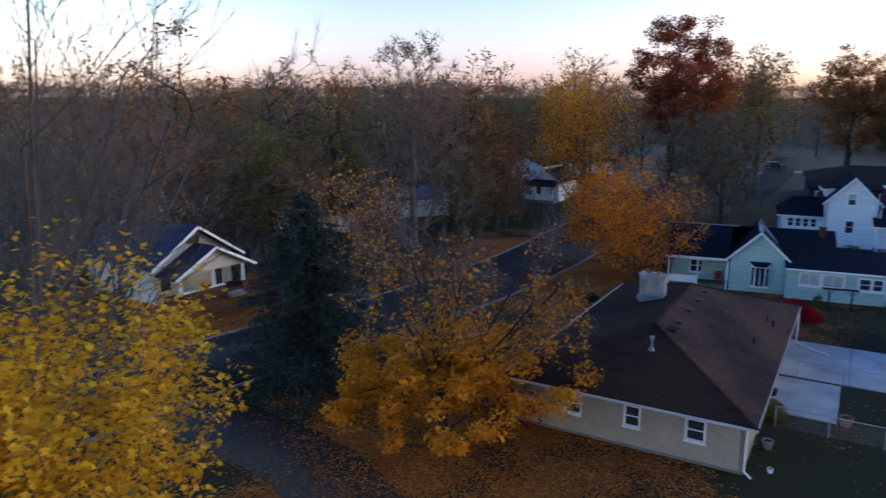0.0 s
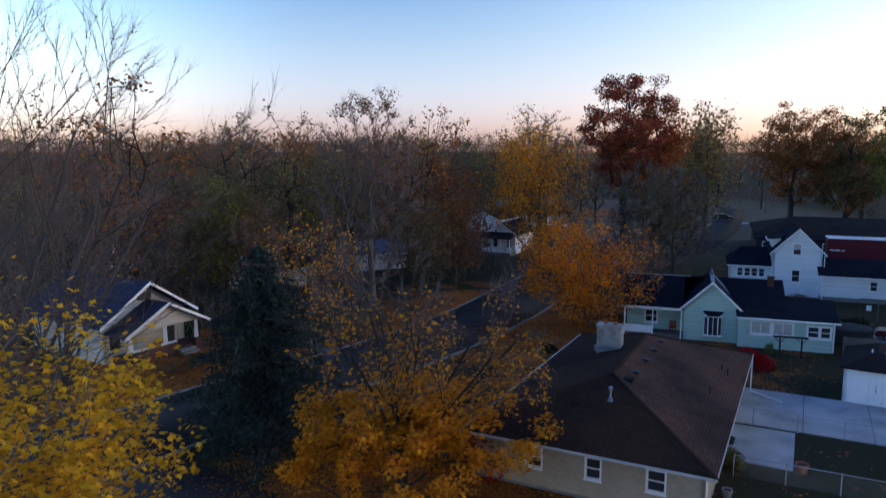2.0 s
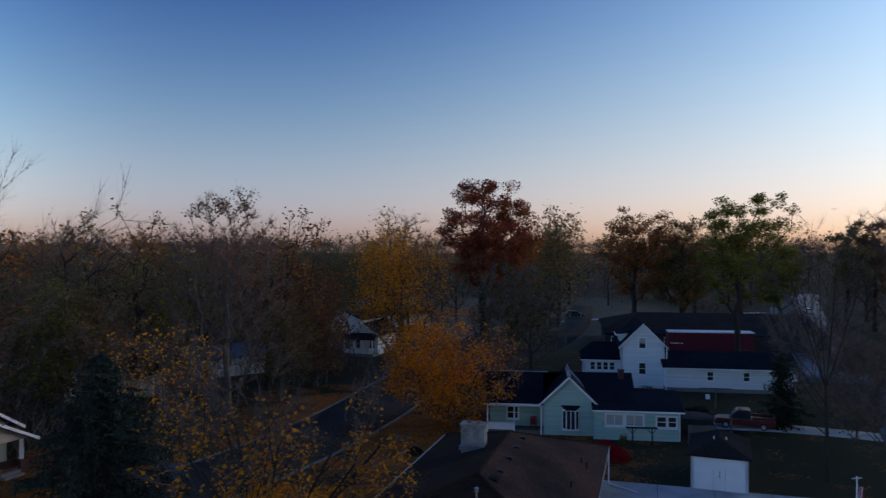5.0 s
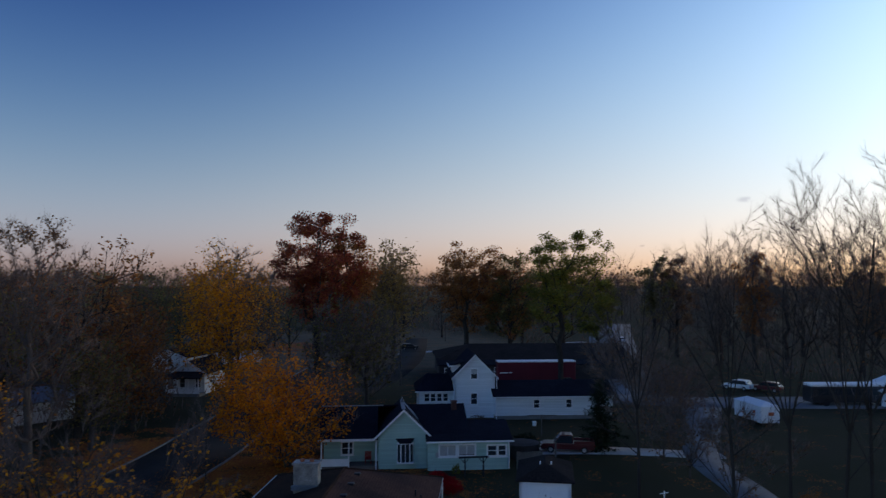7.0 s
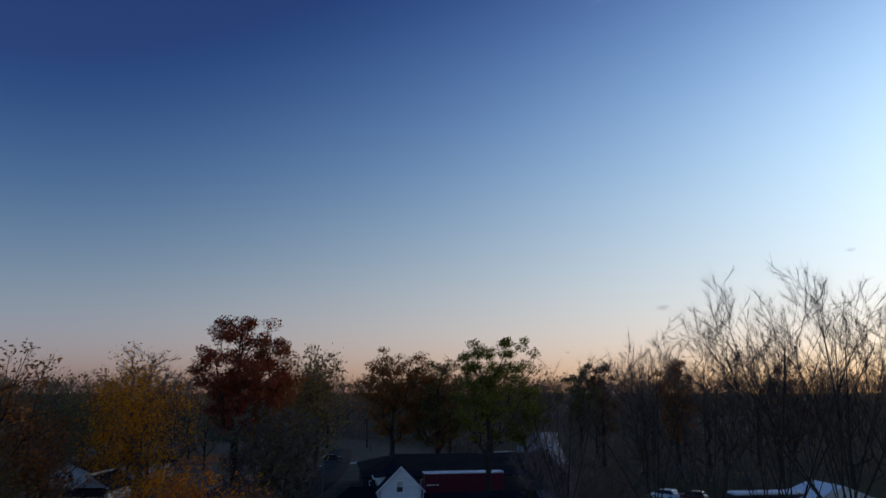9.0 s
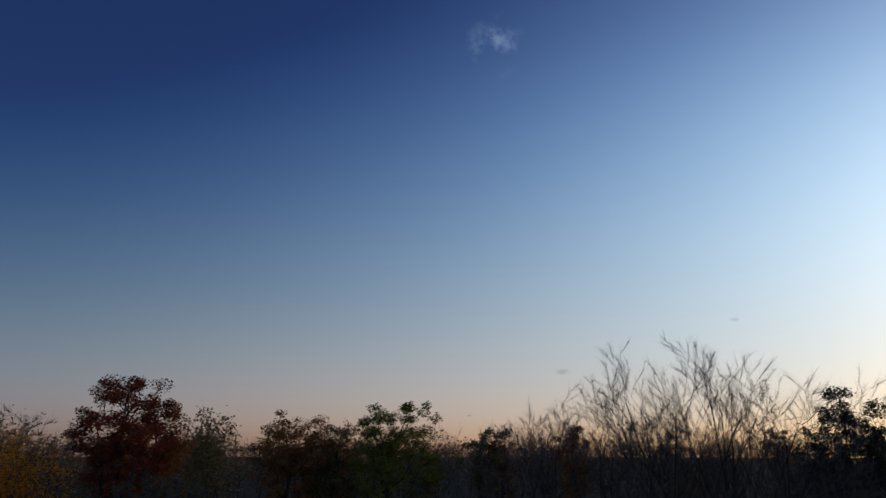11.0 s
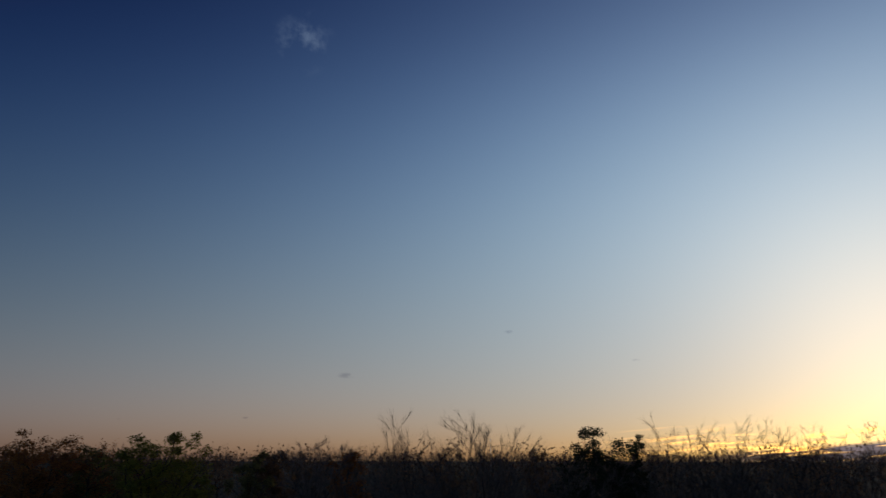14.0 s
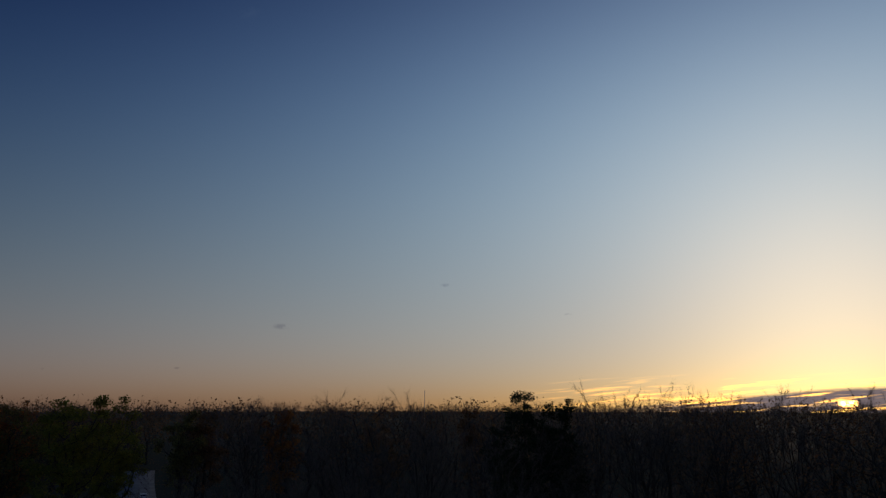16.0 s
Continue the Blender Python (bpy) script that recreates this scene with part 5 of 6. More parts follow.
tree("yellow_tree", 7.8, 95.0, "tall golden tree thinning at the crown", M_BARK_GREY, L_AMBER, seed=23, height=23.0, low=3.0, radius=6.6, n=380, trunk=0.42, twig_n=14, twig_len=1.2, twig_r=0.02,
     leaf_n=60, leaf=0.26, spread=0.9, leafy=lambda q, rng: np.clip(0.7 - 0.6 * q[:, 0] - 2.6 * np.clip(q[:, 2] - 0.66, 0, 1), 0.05, 1))
tree("red_oak", 23.0, 118.0, "very tall dark red oak", M_BARK_DARK, L_RED, seed=24, height=28.4, low=9.5, radius=7.0, n=140, trunk=0.6, twig_n=8, twig_len=1.0, twig_r=0.015,
     leaf_n=150, leaf=0.36, clump=True, spread=1.4, hollow=0.4, lobes=9, flare=0.2)
tree("red_oak", 28.8, 121.0, "tall rust-red oak beside a taller one", M_BARK_DARK, L_RUST, seed=25, height=24.5, low=6.0, radius=6.4, n=120, trunk=0.5, twig_n=8, twig_len=1.0, twig_r=0.015,
     leaf_n=140, leaf=0.34, clump=True, spread=1.4, hollow=0.45, lobes=8)
tree("grey_tree", 20.5, 92.0, "dense grey-brown leafless tree", M_BARK, L_OLIVE, seed=26, height=15.5, low=1.5, radius=4.6, n=300, trunk=0.3, twig_n=22, twig_len=1.1, twig_r=0.022,
     leaf_n=8, leaf=0.32, spread=0.8)
tree("grey_tree", 25.5, 96.0, "dense grey-brown leafless tree", M_BARK, L_OLIVE, seed=27, height=14.0, low=1.2, radius=4.6, n=300, trunk=0.3, twig_n=22, twig_len=1.1, twig_r=0.022,
     leaf_n=8, leaf=0.32, spread=0.8)
tree("pale_tree", 39.0, 128.0, "pale yellow-grey tree thinning out", M_BARK_GREY, L_PALE, seed=28, height=25.5, low=5.0, radius=5.6, n=300, trunk=0.42, twig_n=12, twig_len=1.3, twig_r=0.022,
     leaf_n=16, leaf=0.45, spread=1.1)
tree("rust_tree", 68.0, 162.0, "broad rust-orange tree at the field edge", M_BARK_DARK, L_RUST, seed=29, height=27.0, low=5.0, radius=9.6, n=170, trunk=0.6, twig_n=10, twig_len=1.2, twig_r=0.02,
     leaf_n=110, leaf=0.42, clump=True, spread=1.5)
tree("olive_tree", 79.0, 160.0, "yellow-olive tree at the field edge", M_BARK_DARK, L_OLIVE, seed=30, height=22.5, low=3.0, radius=8.5, n=160, trunk=0.5, twig_n=10, twig_len=1.2, twig_r=0.02,
     leaf_n=110, leaf=0.42, clump=True, spread=1.5)
tree("green_tree", 57.0, 98.0, "tall yellow-green tree with open crown", M_BARK_DARK, L_GREEN, seed=33, height=25.0, low=9.0, radius=6.4, n=130, trunk=0.45, twig_n=8, twig_len=0.9, twig_r=0.014,
     leaf_n=150, leaf=0.29, clump=True, spread=1.1, hollow=0.42, lobes=10)
tree("green_tree", 95.0, 146.0, "lower yellow-green tree beside the road", M_BARK_DARK, L_GREEN, seed=34, height=19.0, low=3.0, radius=6.0, n=100, trunk=0.4, twig_n=8, twig_len=1.2, twig_r=0.02,
     leaf_n=110, leaf=0.38, clump=True, spread=1.2)
conifer("evergreen_tree", 40.4, 61.8, "dark green conical evergreen beside the white house", L_DARK, 7.2, 2.6, 41, whorls=20, tufts=60, tuft=0.38)

# the stand of leafless trees across the lane
for i, (az, dist, ht, seed) in enumerate(((36.0, 58, 19.8, 51), (42.8, 52, 22.2, 52), (46.4, 50, 22.7, 53), (49.8, 47, 24.2, 54), (51.6, 49, 24.4, 59), (53.4, 48, 24.5, 55), (55.8, 46, 23.6, 56), (58.6, 48, 21.5, 57), (62, 52, 20.0, 58))):
    a = radians(az)
    bare("bare_tree", dist * math.sin(a), dist * math.cos(a), "tall leafless tree with upswept branches", M_BARK_DARK, seed=seed, height=ht, fork=0.4, leaders=6, angle=24, trunk=0.17, twig_n=4, twig_len=0.9, twig_r=0.0055, bushy=0.55, twig_mat=M_TWIG_DARK, group="stand of leafless trees")
for i, (x, y, ht, seed) in enumerate(((45.5, 60.5, 11, 61), (48.5, 63, 9, 62), (43.5, 56.0, 9, 63), (50.5, 72, 12, 64), (56, 76, 13, 65), (38, 41, 8.0, 66), (53, 66, 10, 67), (41.5, 50, 8, 68))):
    bare("scrub_tree", x, y, "small tangled leafless brown tree", M_BARK, L_BROWN, 1, 0.2, seed=seed, height=ht, fork=0.14, leaders=6, angle=42, trunk=0.13, twig_n=4, twig_len=0.9, twig_r=0.010, group="scrub along the drive")

# trees along the street side, behind the spruce and the bungalow
MID = [(-19, 84, 16, 6.5, 12, "G"), (-25.5, 69, 14.2, 5.2, 17, "G"), (-33, 88, 15, 5.5, 16, "O"), (-56, 150, 20.5, 7.5, 16, "R"), (-34, 130, 19.5, 6, 18, "R"), (-36, 78, 15, 6, 8, "B"), (-44, 84, 17, 6.5, 6, "N"), (-29, 96, 17, 7, 10, "N"), (-20, 108, 19, 7, 9, "B"), (-5, 104, 15, 5.5, 12, "R"),
       (-38, 104, 18, 7, 10, "R"), (-50, 70, 17, 6.5, 5, "B"), (-3, 120, 19, 6.5, 12, "O"), (-13, 124, 20, 7, 9, "N"), (-31, 66, 12, 5, 6, "B"), (-22, 68, 13, 4.5, 8, "B"), (-3.5, 88, 13, 4.2, 14, "R"), (-7, 80, 11, 4, 10, "O")]
MID_KIND = {"G": ("yellow-green thinning tree behind the street", L_GREEN), "O": ("olive-brown thinning tree behind the street", L_OLIVE), "B": ("brown tree with a few dry leaves", L_BROWN),
            "N": ("grey-brown nearly leafless tree", L_PALE), "R": ("rust-brown autumn tree behind the street", L_RUST)}
for i, (x, y, ht, rad, ln, k) in enumerate(MID):
    tree("street_tree", x, y, MID_KIND[k][0], M_BARK, MID_KIND[k][1], seed=200 + i, height=ht, low=1.5, radius=rad, n=200, trunk=0.28, twig_n=11, twig_len=1.1, twig_r=0.018,
         leaf_n=int(1.9 * ln), leaf=0.27, spread=0.95, group="trees behind the street")

# trees on the sunset side
tree("oak_tree", 107 * math.sin(radians(62.6)), 107 * math.cos(radians(62.6)), "dark dense-leaved oak on the skyline", M_BARK_DARK, L_DARK, seed=301, height=25.2, low=5, radius=4.6, n=170, trunk=0.45, twig_n=6, twig_r=0.014, leaf_n=110, leaf=0.28, clump=True, spread=0.95, hollow=0.42)
tree("oak_tree", 108 * math.sin(radians(65.6)), 108 * math.cos(radians(65.6)), "dark dense-leaved oak on the skyline", M_BARK_DARK, L_DARK, seed=302, height=24.6, low=5, radius=3.4, n=140, trunk=0.45, twig_n=6, twig_r=0.014, leaf_n=110, leaf=0.28, clump=True, spread=0.9, hollow=0.42)
rng_s = np.random.default_rng(12)
for i in range(15):
    a, dist = radians(63.5 + 2.35 * i + rng_s.uniform(-0.6, 0.6)), rng_s.uniform(98, 128)
    bare("bare_tree", dist * math.sin(a), dist * math.cos(a), "leafless tree with fine twigs on the skyline", M_BARK_DARK, L_BROWN, 1 if i % 3 == 0 else 0, 0.13, seed=310 + i, height=rng_s.uniform(24.0, 27.2), fork=0.35, leaders=5, angle=24,
         trunk=0.24, twig_n=3, twig_len=1.3, twig_r=0.009, bushy=0.3, sides=3, twig_mat=M_TWIG_DARK, group="leafless trees on the skyline")
# single crowns that stand above the far treeline
for az, dist, ht, rad, mat, seed in ((37.2, 165, 24.6, 5.0, L_OLIVE, 401), (38.9, 170, 24.2, 5.0, L_BROWN, 402), (44.3, 150, 24.0, 4.0, L_RUST, 404), (52.0, 170, 23.6, 5.5, L_BROWN, 405), (58.7, 190, 23.6, 3.0, L_BROWN, 406)):
    a = radians(az)
    tree("skyline_tree", dist * math.sin(a), dist * math.cos(a), "rounded dark tree above the far treeline", M_BARK_DARK, mat, seed=seed, height=ht, low=5, radius=rad, n=70, trunk=0.4, twig_n=8, twig_r=0.016, leaf_n=120, leaf=0.38, clump=True, spread=1.1)
bare("bare_tree", 150 * math.sin(radians(42.0)), 150 * math.cos(radians(42.0)), "leafless round-headed tree above the far treeline", M_BARK_DARK, seed=403, height=25.5, fork=0.4, leaders=6, angle=28, trunk=0.3, twig_n=4, twig_len=1.5, twig_r=0.018, sides=3)

# ---- woods to the horizon ----


def woods(name, label, mat, bark, seed, spots, leaf_n, leaf, twig_n, tall=(17, 22)):
    """Many trees of one colour, as one sheet of stuff."""
    rng = np.random.default_rng(seed)
    kinds = []
    for k in range(4):
        wood, crown = tree_parts(seed * 10 + k, 20.0, 1.2, 6.2, n=66, trunk=0.35, twig_n=twig_n, twig_len=1.8, twig_r=0.022, leaf_n=leaf_n, leaf=leaf, spread=0.75, sides=3, hollow=0.5)
        kinds.append((wood, crown))
    groups = [[], [], []]
    for x, y in spots:
        wood, crown = kinds[rng.integers(4)]
        an, s = rng.uniform(0, 6.28), (rng.uniform(*tall) + (4.0 if x > 0.45 * y else 1.2 if x < 0 else 0.5)) / 20
        c, q = math.cos(an), math.sin(an)
        wide = s * rng.uniform(0.85, 1.25)
        rot = np.array([[c * wide, -q * wide, 0], [q * wide, c * wide, 0], [0, 0, s]]).T
        for j, (v, f) in enumerate([w[:2] for w in wood] + ([crown] if crown is not None else [])):
            groups[j].append((v @ rot + np.array([x, y, 0]), f))
    out = []
    for j, g in enumerate(groups):
        if g:
            off = np.cumsum([0] + [len(v) for v, f in g[:-1]])
            out.append((np.concatenate([v for v, f in g]), np.concatenate([f + o for (v, f), o in zip(g, off)]), j))
    return tagged(new(name, arrays(name, out, [bark, M_TWIG_DARK, mat])), label, "woods", kind="stuff")


def clear_of(x, y):
    """Whether a wood tree may stand here: off the roads, the field, the houses."""
    az, dist = math.degrees(math.atan2(x, y)), math.hypot(x, y)
    if az < -40 or az > 104 or dist < 62:
        return False
    if -20 < az < 12 and dist < 84:
        return False
    if 5 < az < 26 and dist < 215 and not (5 < az < 9 and dist > 130):
        return False
    if 26 <= az < 41 and dist < 165:
        return False
    if 41 <= az < 104 and dist < (108 if az < 62 else 96):
        return False
    for a, b, w in (((-7, 56), (30, 140), 9), ((61, 86), (170, 250), 11), ((55, 92), (150, 55), 12), ((18, 92), (76, 200), 6)):
        p, q, r = np.array(a), np.array(b), np.array((x, y))
        f = np.clip((r - p) @ (q - p) / ((q - p) @ (q - p)), 0, 1)
        if np.linalg.norm(r - p - f * (q - p)) < w:
            return False
    return True


rng_w = np.random.default_rng(77)
spots = []
while len(spots) < 375:
    az, dist = radians(rng_w.uniform(-40, 104)), 62 + 330 * rng_w.uniform() ** 1.15
    x, y = dist * math.sin(az), dist * math.cos(az)
    if clear_of(x, y) and all((x - a) ** 2 + (y - b) ** 2 > (4.2 + dist / 90) ** 2 for a, b in spots):
        spots.append((x, y))
kind_of = rng_w.choice(6, len(spots), p=[0.27, 0.18, 0.20, 0.16, 0.12, 0.07])
kind_of = [k if x < 0.6 * y else int(k > 2) for k, (x, y) in zip(kind_of, spots)]      # leafless and brown on the sunset side
for k, (label, mat, ln, lf, tn) in enumerate((("grey-brown leafless woods", L_BROWN, 2, 0.26, 8), ("brown late-autumn woods", L_BROWN, 12, 0.34, 6), ("rust-red autumn woods", L_RUST, 19, 0.38, 4),
                                              ("olive-green thinning woods", L_OLIVE, 19, 0.38, 4), ("pale yellow thinning woods", L_PALE, 15, 0.34, 6), ("dark red autumn woods", L_RED, 19, 0.38, 4))):
    woods("woods", label, mat, M_BARK_DARK, 100 + k, [s for s, q in zip(spots, kind_of) if q == k], ln, lf, tn)


def far_belt():
    """The last woods before the horizon: many coarse crowns."""
    rng = np.random.default_rng(5)
    n = 1500
    az, dist = np.radians(rng.uniform(-44, 108, n)), 390 + 900 * rng.uniform(0, 1, n) ** 1.4
    ht = rng.uniform(23, 31, n)
    k = 46
    d = rand_dirs(rng, n * k) * (rng.uniform(0.3, 1, n * k) ** 0.5)[:, None]
    mid = np.repeat(np.stack([dist * np.sin(az), dist * np.cos(az), ht * 0.56], 1), k, 0)
    h = np.repeat(ht, k)
    at = mid + d * np.stack([h * 0.36, h * 0.36, h * 0.44], 1)
    v, f = leaves(rng, at, 1.4, KITE)
    up = rand_dirs(rng, n * 14) * 0.35 + np.array([0, 0, 1.0])
    root = np.repeat(np.stack([dist * np.sin(az), dist * np.cos(az), ht * 0.66], 1), 14, 0) + rng.normal(size=(n * 14, 3)) * np.array([3.5, 3.5, 1.0])
    tv, tf = spikes(rng, root, up / np.linalg.norm(up, axis=1)[:, None], 7.5, 0.10)
    return tagged(new("woods", arrays("woods", [(v, f, 0), (tv, tf, 1)], [L_BROWN, M_TWIG_DARK])), "dark brown woods along the horizon", "woods", kind="stuff")


far_belt()


def undergrowth():
    """Brown brush and saplings between the trunks of the woods."""
    rng = np.random.default_rng(6)
    pts = []
    while len(pts) < 1100:
        az, dist = radians(rng.uniform(-40, 104)), 64 + 250 * rng.uniform() ** 1.3
        x, y = dist * math.sin(az), dist * math.cos(az)
        if clear_of(x, y):
            pts.append((x, y, rng.uniform(2.5, 6.0)))
    p = np.array(pts)
    k = 24
    root = np.repeat(p * np.array([1, 1, 0]), k, 0) + rng.normal(size=(len(p) * k, 3)) * np.array([1.6, 1.6, 0])
    h = np.repeat(p[:, 2], k)
    root[:, 2] = rng.uniform(0, 0.55, len(root)) * h
    way = rand_dirs(rng, len(root)) * 0.5 + np.array([0, 0, 1.0])
    way /= np.linalg.norm(way, axis=1)[:, None]
    tv, tf = spikes(rng, root, way, 2.4, 0.05)
    lv, lf = leaves(rng, root[::3] + way[::3] * 1.2, 0.5)
    return tagged(new("undergrowth", arrays("undergrowth", [(tv, tf, 0), (lv, lf, 1)], [M_TWIG, L_BROWN])), "brown leafless brush under the woods", "undergrowth", kind="stuff")


undergrowth()

# ---- yard of the brick house ----
def chain_fence(m, length, label, gap=2.4, high=1.1):
    f = thing("chain_link_fence", m, label, "fence")
    n = int(round(length / gap))
    for i in range(n + 1):
        p = part("post", tubes(((i * gap, 0, 0), (i * gap, 0, high + 0.05), 0.03)), M_METAL, f)
    part("top_rail", tubes(((0, 0, high), (n * gap, 0, high), 0.02)), M_METAL, f)
    w = bmesh.new()
    k = int(n * gap / 0.16)
    for i in range(k):
        x = i * 0.16
        for s in (1, -1):
            a, b = (x, 0.0, 0.04), (min(max(x + s * 1.0, 0), n * gap), 0.0, high)
            if abs(b[0] - a[0]) > 0.9:
                tube(w, a, b, 0.0025, k=3, cap=False)
    part("wire_mesh", w, M_METAL, f)["kind"] = "stuff"
    return f


chain_fence(RANCH @ pose(0.6, 13.95, 0), 9.6, "grey chain-link fence beside the concrete driveway")
chain_fence(RANCH @ pose(0.2, 6.4, 0), 16.8, "low grey chain-link fence across the lawn")

slabs = thing("concrete_driveway", RANCH @ pose(0, 0, 0), "pale stained concrete driveway in large slabs", "driveway", kind="structure")
for i in range(7):
    part("slab", boxes((-0.4 + 3.7 * i, 3.27 + 3.7 * i, 14.2, 17.72, -0.1, 0.055), bevel=0.012), M_CONCRETE, slabs)
    part("slab", boxes((-0.4 + 3.7 * i, 3.27 + 3.7 * i, 17.75, 21.3, -0.1, 0.055), bevel=0.012), M_CONCRETE, slabs)
patio = thing("concrete_patio", RANCH @ pose(0, 0, 0), "pale concrete patio slab beside the house", "patio", kind="structure")
part("slab", boxes((-0.5, 2.9, 8.3, 13.8, -0.1, 0.06), bevel=0.012), M_CONCRETE, patio)


def pot(x, y, r, h, mat, label, name="flower_pot", fill=M_SOIL):
    t = thing(name, pose(x, y, 0), label, "pot")
    part("bowl", lathe([(r * 0.7, 0), (r * 0.95, h * 0.8), (r, h * 0.8), (r, h), (r * 0.88, h), (r * 0.86, h * 0.86), (0.01, h * 0.86)], 18), mat, t)
    part("soil", lathe([(r * 0.84, h * 0.86), (r * 0.5, h * 0.92), (0.02, h * 0.94)], 14), fill, t)
    return t


pot(16.5, 35.9, 0.33, 0.5, M_TERRACOTTA, "empty terracotta pot at the patio corner")
pot(11.75, 32.95, 0.25, 0.45, M_METAL, "grey metal tub beside the house wall", "tub")
pot(11.15, 30.62, 0.13, 0.22, M_WHITE, "small white pot on the grass")
pot(14.0, 39.4, 0.3, 0.4, M_BLACK, "dark planter at the patio edge")


def shrub(x, y, r, h, mat, label, seed, name="shrub", leaf=0.09, n=1600, group=""):
    rng = np.random.default_rng(seed)
    t = thing(name, pose(x, y, 0), label, "shrub", group)
    d = rand_dirs(rng, n)
    d[:, 2] = np.abs(d[:, 2])
    lob = rand_dirs(rng, 7)
    rad = (rng.uniform(0.25, 1, n) ** 0.4) * (1 + 0.3 * (np.clip(d @ lob.T, 0, 1) ** 4).sum(1) - 0.15)
    at = d * rad[:, None] * np.array([r, r, h])
    at[:, 2] = np.maximum(at[:, 2], 0.06)
    c = new("foliage", arrays("foliage", [(*leaves(rng, at, leaf), 0)], [mat]))
    c.parent = t
    k = 26
    e = d[:k] * rad[:k, None] * np.array([r, r, h])
    s = new("stems", arrays("stems", [(*limbs(np.zeros((k, 3)), e, np.full(k, 0.02), np.full(k, 0.005), 4), 0)], [M_BARK]))
    s.parent = t
    return t


shrub(20.6, 54.5, 1.35, 1.3, L_CRIMSON, "crimson burning bush beside the mint house", 71, leaf=0.13, n=3800)
shrub(5.5, 57.6, 0.75, 0.75, L_DARK, "small dark evergreen shrub on the lawn", 72, n=1500)
shrub(13.2, 36.6, 0.6, 0.9, L_GREEN, "green shrub against the house wall", 73, n=1300)
shrub(0.4, 34.9, 1.3, 3.0, L_CRIMSON, "dark red shrub at the house corner", 74, leaf=0.13, n=1800)
shrub(23.6, 58.6, 0.4, 0.7, L_GREEN, "green climber at the house wall", 75, n=500)
for i, (x, y, r) in enumerate(((40.5, 37.5, 1.6), (43.5, 39.0, 1.4), (38.6, 35.0, 1.5))):
    shrub(x, y, r, r, L_RUST, "reddish leafless shrub beside the lane", 76 + i, leaf=0.12, n=900, group="shrubs by the lane")
shrub(33.2, 64.0, 1.6, 1.7, L_DARK, "dark rounded shrub beside the drive", 80, leaf=0.16, n=2200)
shrub(35.3, 80.2, 0.9, 0.6, L_BROWN, "low leafless shrub against the white house", 81, leaf=0.1, n=500)


def arbor():
    t = thing("arbor", pose(23.75, 57.0, 0, 0, 0, -12), "dark iron arbor with twisted posts on the lawn", "arbor")
    for x in (0, 1.6):
        p = part("post", tubes(((x, 0, 0), (x + 0.03, 0, 1.1), 0.07), ((x + 0.03, 0, 1.1), (x, 0, 1.65), 0.06)), M_BLACK, t)
        part("bracket", tubes(((x, 0, 1.2), (x - 0.35, 0, 1.62), 0.03), ((x, 0, 1.2), (x + 0.35, 0, 1.62), 0.03)), M_BLACK, p)
    part("beam", tubes(((-0.5, 0, 1.68), (2.1, 0, 1.66), 0.05)), M_BLACK, t)
    part("beam", tubes(((-0.5, 0.35, 1.68), (2.1, 0.35, 1.66), 0.04)), M_BLACK, t)
    return t


arbor()


def board_fence(m, n, label, high=1.6):
    f = thing("board_fence", m, label, "fence")
    rng = np.random.default_rng(n)
    for i in range(n):
        z = high + rng.uniform(-0.04, 0.04)
        part("board", boxes((i * 0.155, i * 0.155 + 0.145, 0, 0.025, 0.04, z)), M_WOOD, f)
    for z in (0.4, 1.25):
        part("rail", boxes((0, n * 0.155, 0.026, 0.07, z, z + 0.09)), M_WOOD, f)
    for x in (0.0, n * 0.155 - 0.1):
        part("post", boxes((x, x + 0.1, 0.071, 0.17, 0, high)), M_WOOD, f)
    return f


board_fence(pose(29.0, 57.6, 0, 0, 0, -15), 15, "weathered grey board fence beside the mint house")
board_fence(pose(33.5, 58.5, 0, 0, 0, 60), 16, "leaning weathered board fence beside the drive")


def table_tank():
    t = thing("water_tank", pose(31.8, 62.2, 0), "dark covered round tank behind the fence", "tank")
    part("body", lathe([(1.6, 0), (1.65, 0.05), (1.65, 1.2), (1.72, 1.22), (1.72, 1.3), (1.2, 1.42), (0.02, 1.5)], 24), M_DARK_WALL, t)
    return t


table_tank()


# ---- poles, wires, signs ----
def utility_pole(x, y, h, label, arm=True, turn_deg=0.0, r=0.14):
    t = thing("utility_pole", pose(x, y, 0, 0, 0, turn_deg), label, "pole", "utility poles")
    part("pole", tubes(((0, 0, 0), (0, 0, h), r, r * 0.7)), M_POLE, t)
    if arm:
        c = part("crossarm", boxes((-1.1, 1.1, -0.06, 0.06, h - 0.75, h - 0.6)), M_POLE, t)
        for dx in (-1.0, -0.45, 0.45, 1.0):
            part("insulator", lathe([(0.05, h - 0.6), (0.06, h - 0.52), (0.03, h - 0.45)], 8), M_KERB, c, m=pose(dx, 0, 0))
    return t


utility_pole(35.2, 111.5, 7.6, "slim dark wooden utility pole", False)
utility_pole(74.0, 192.0, 12.5, "tall weathered wooden utility pole", True, 20)
utility_pole(70.8, 109.0, 6.5, "dark wooden utility pole by the road", True, -30)
utility_pole(110.0, 172.0, 10.0, "dark wooden utility pole far along the road", True, -30)
utility_pole(-14.5, 92.0, 10.0, "pale wooden utility pole among the trees", False)


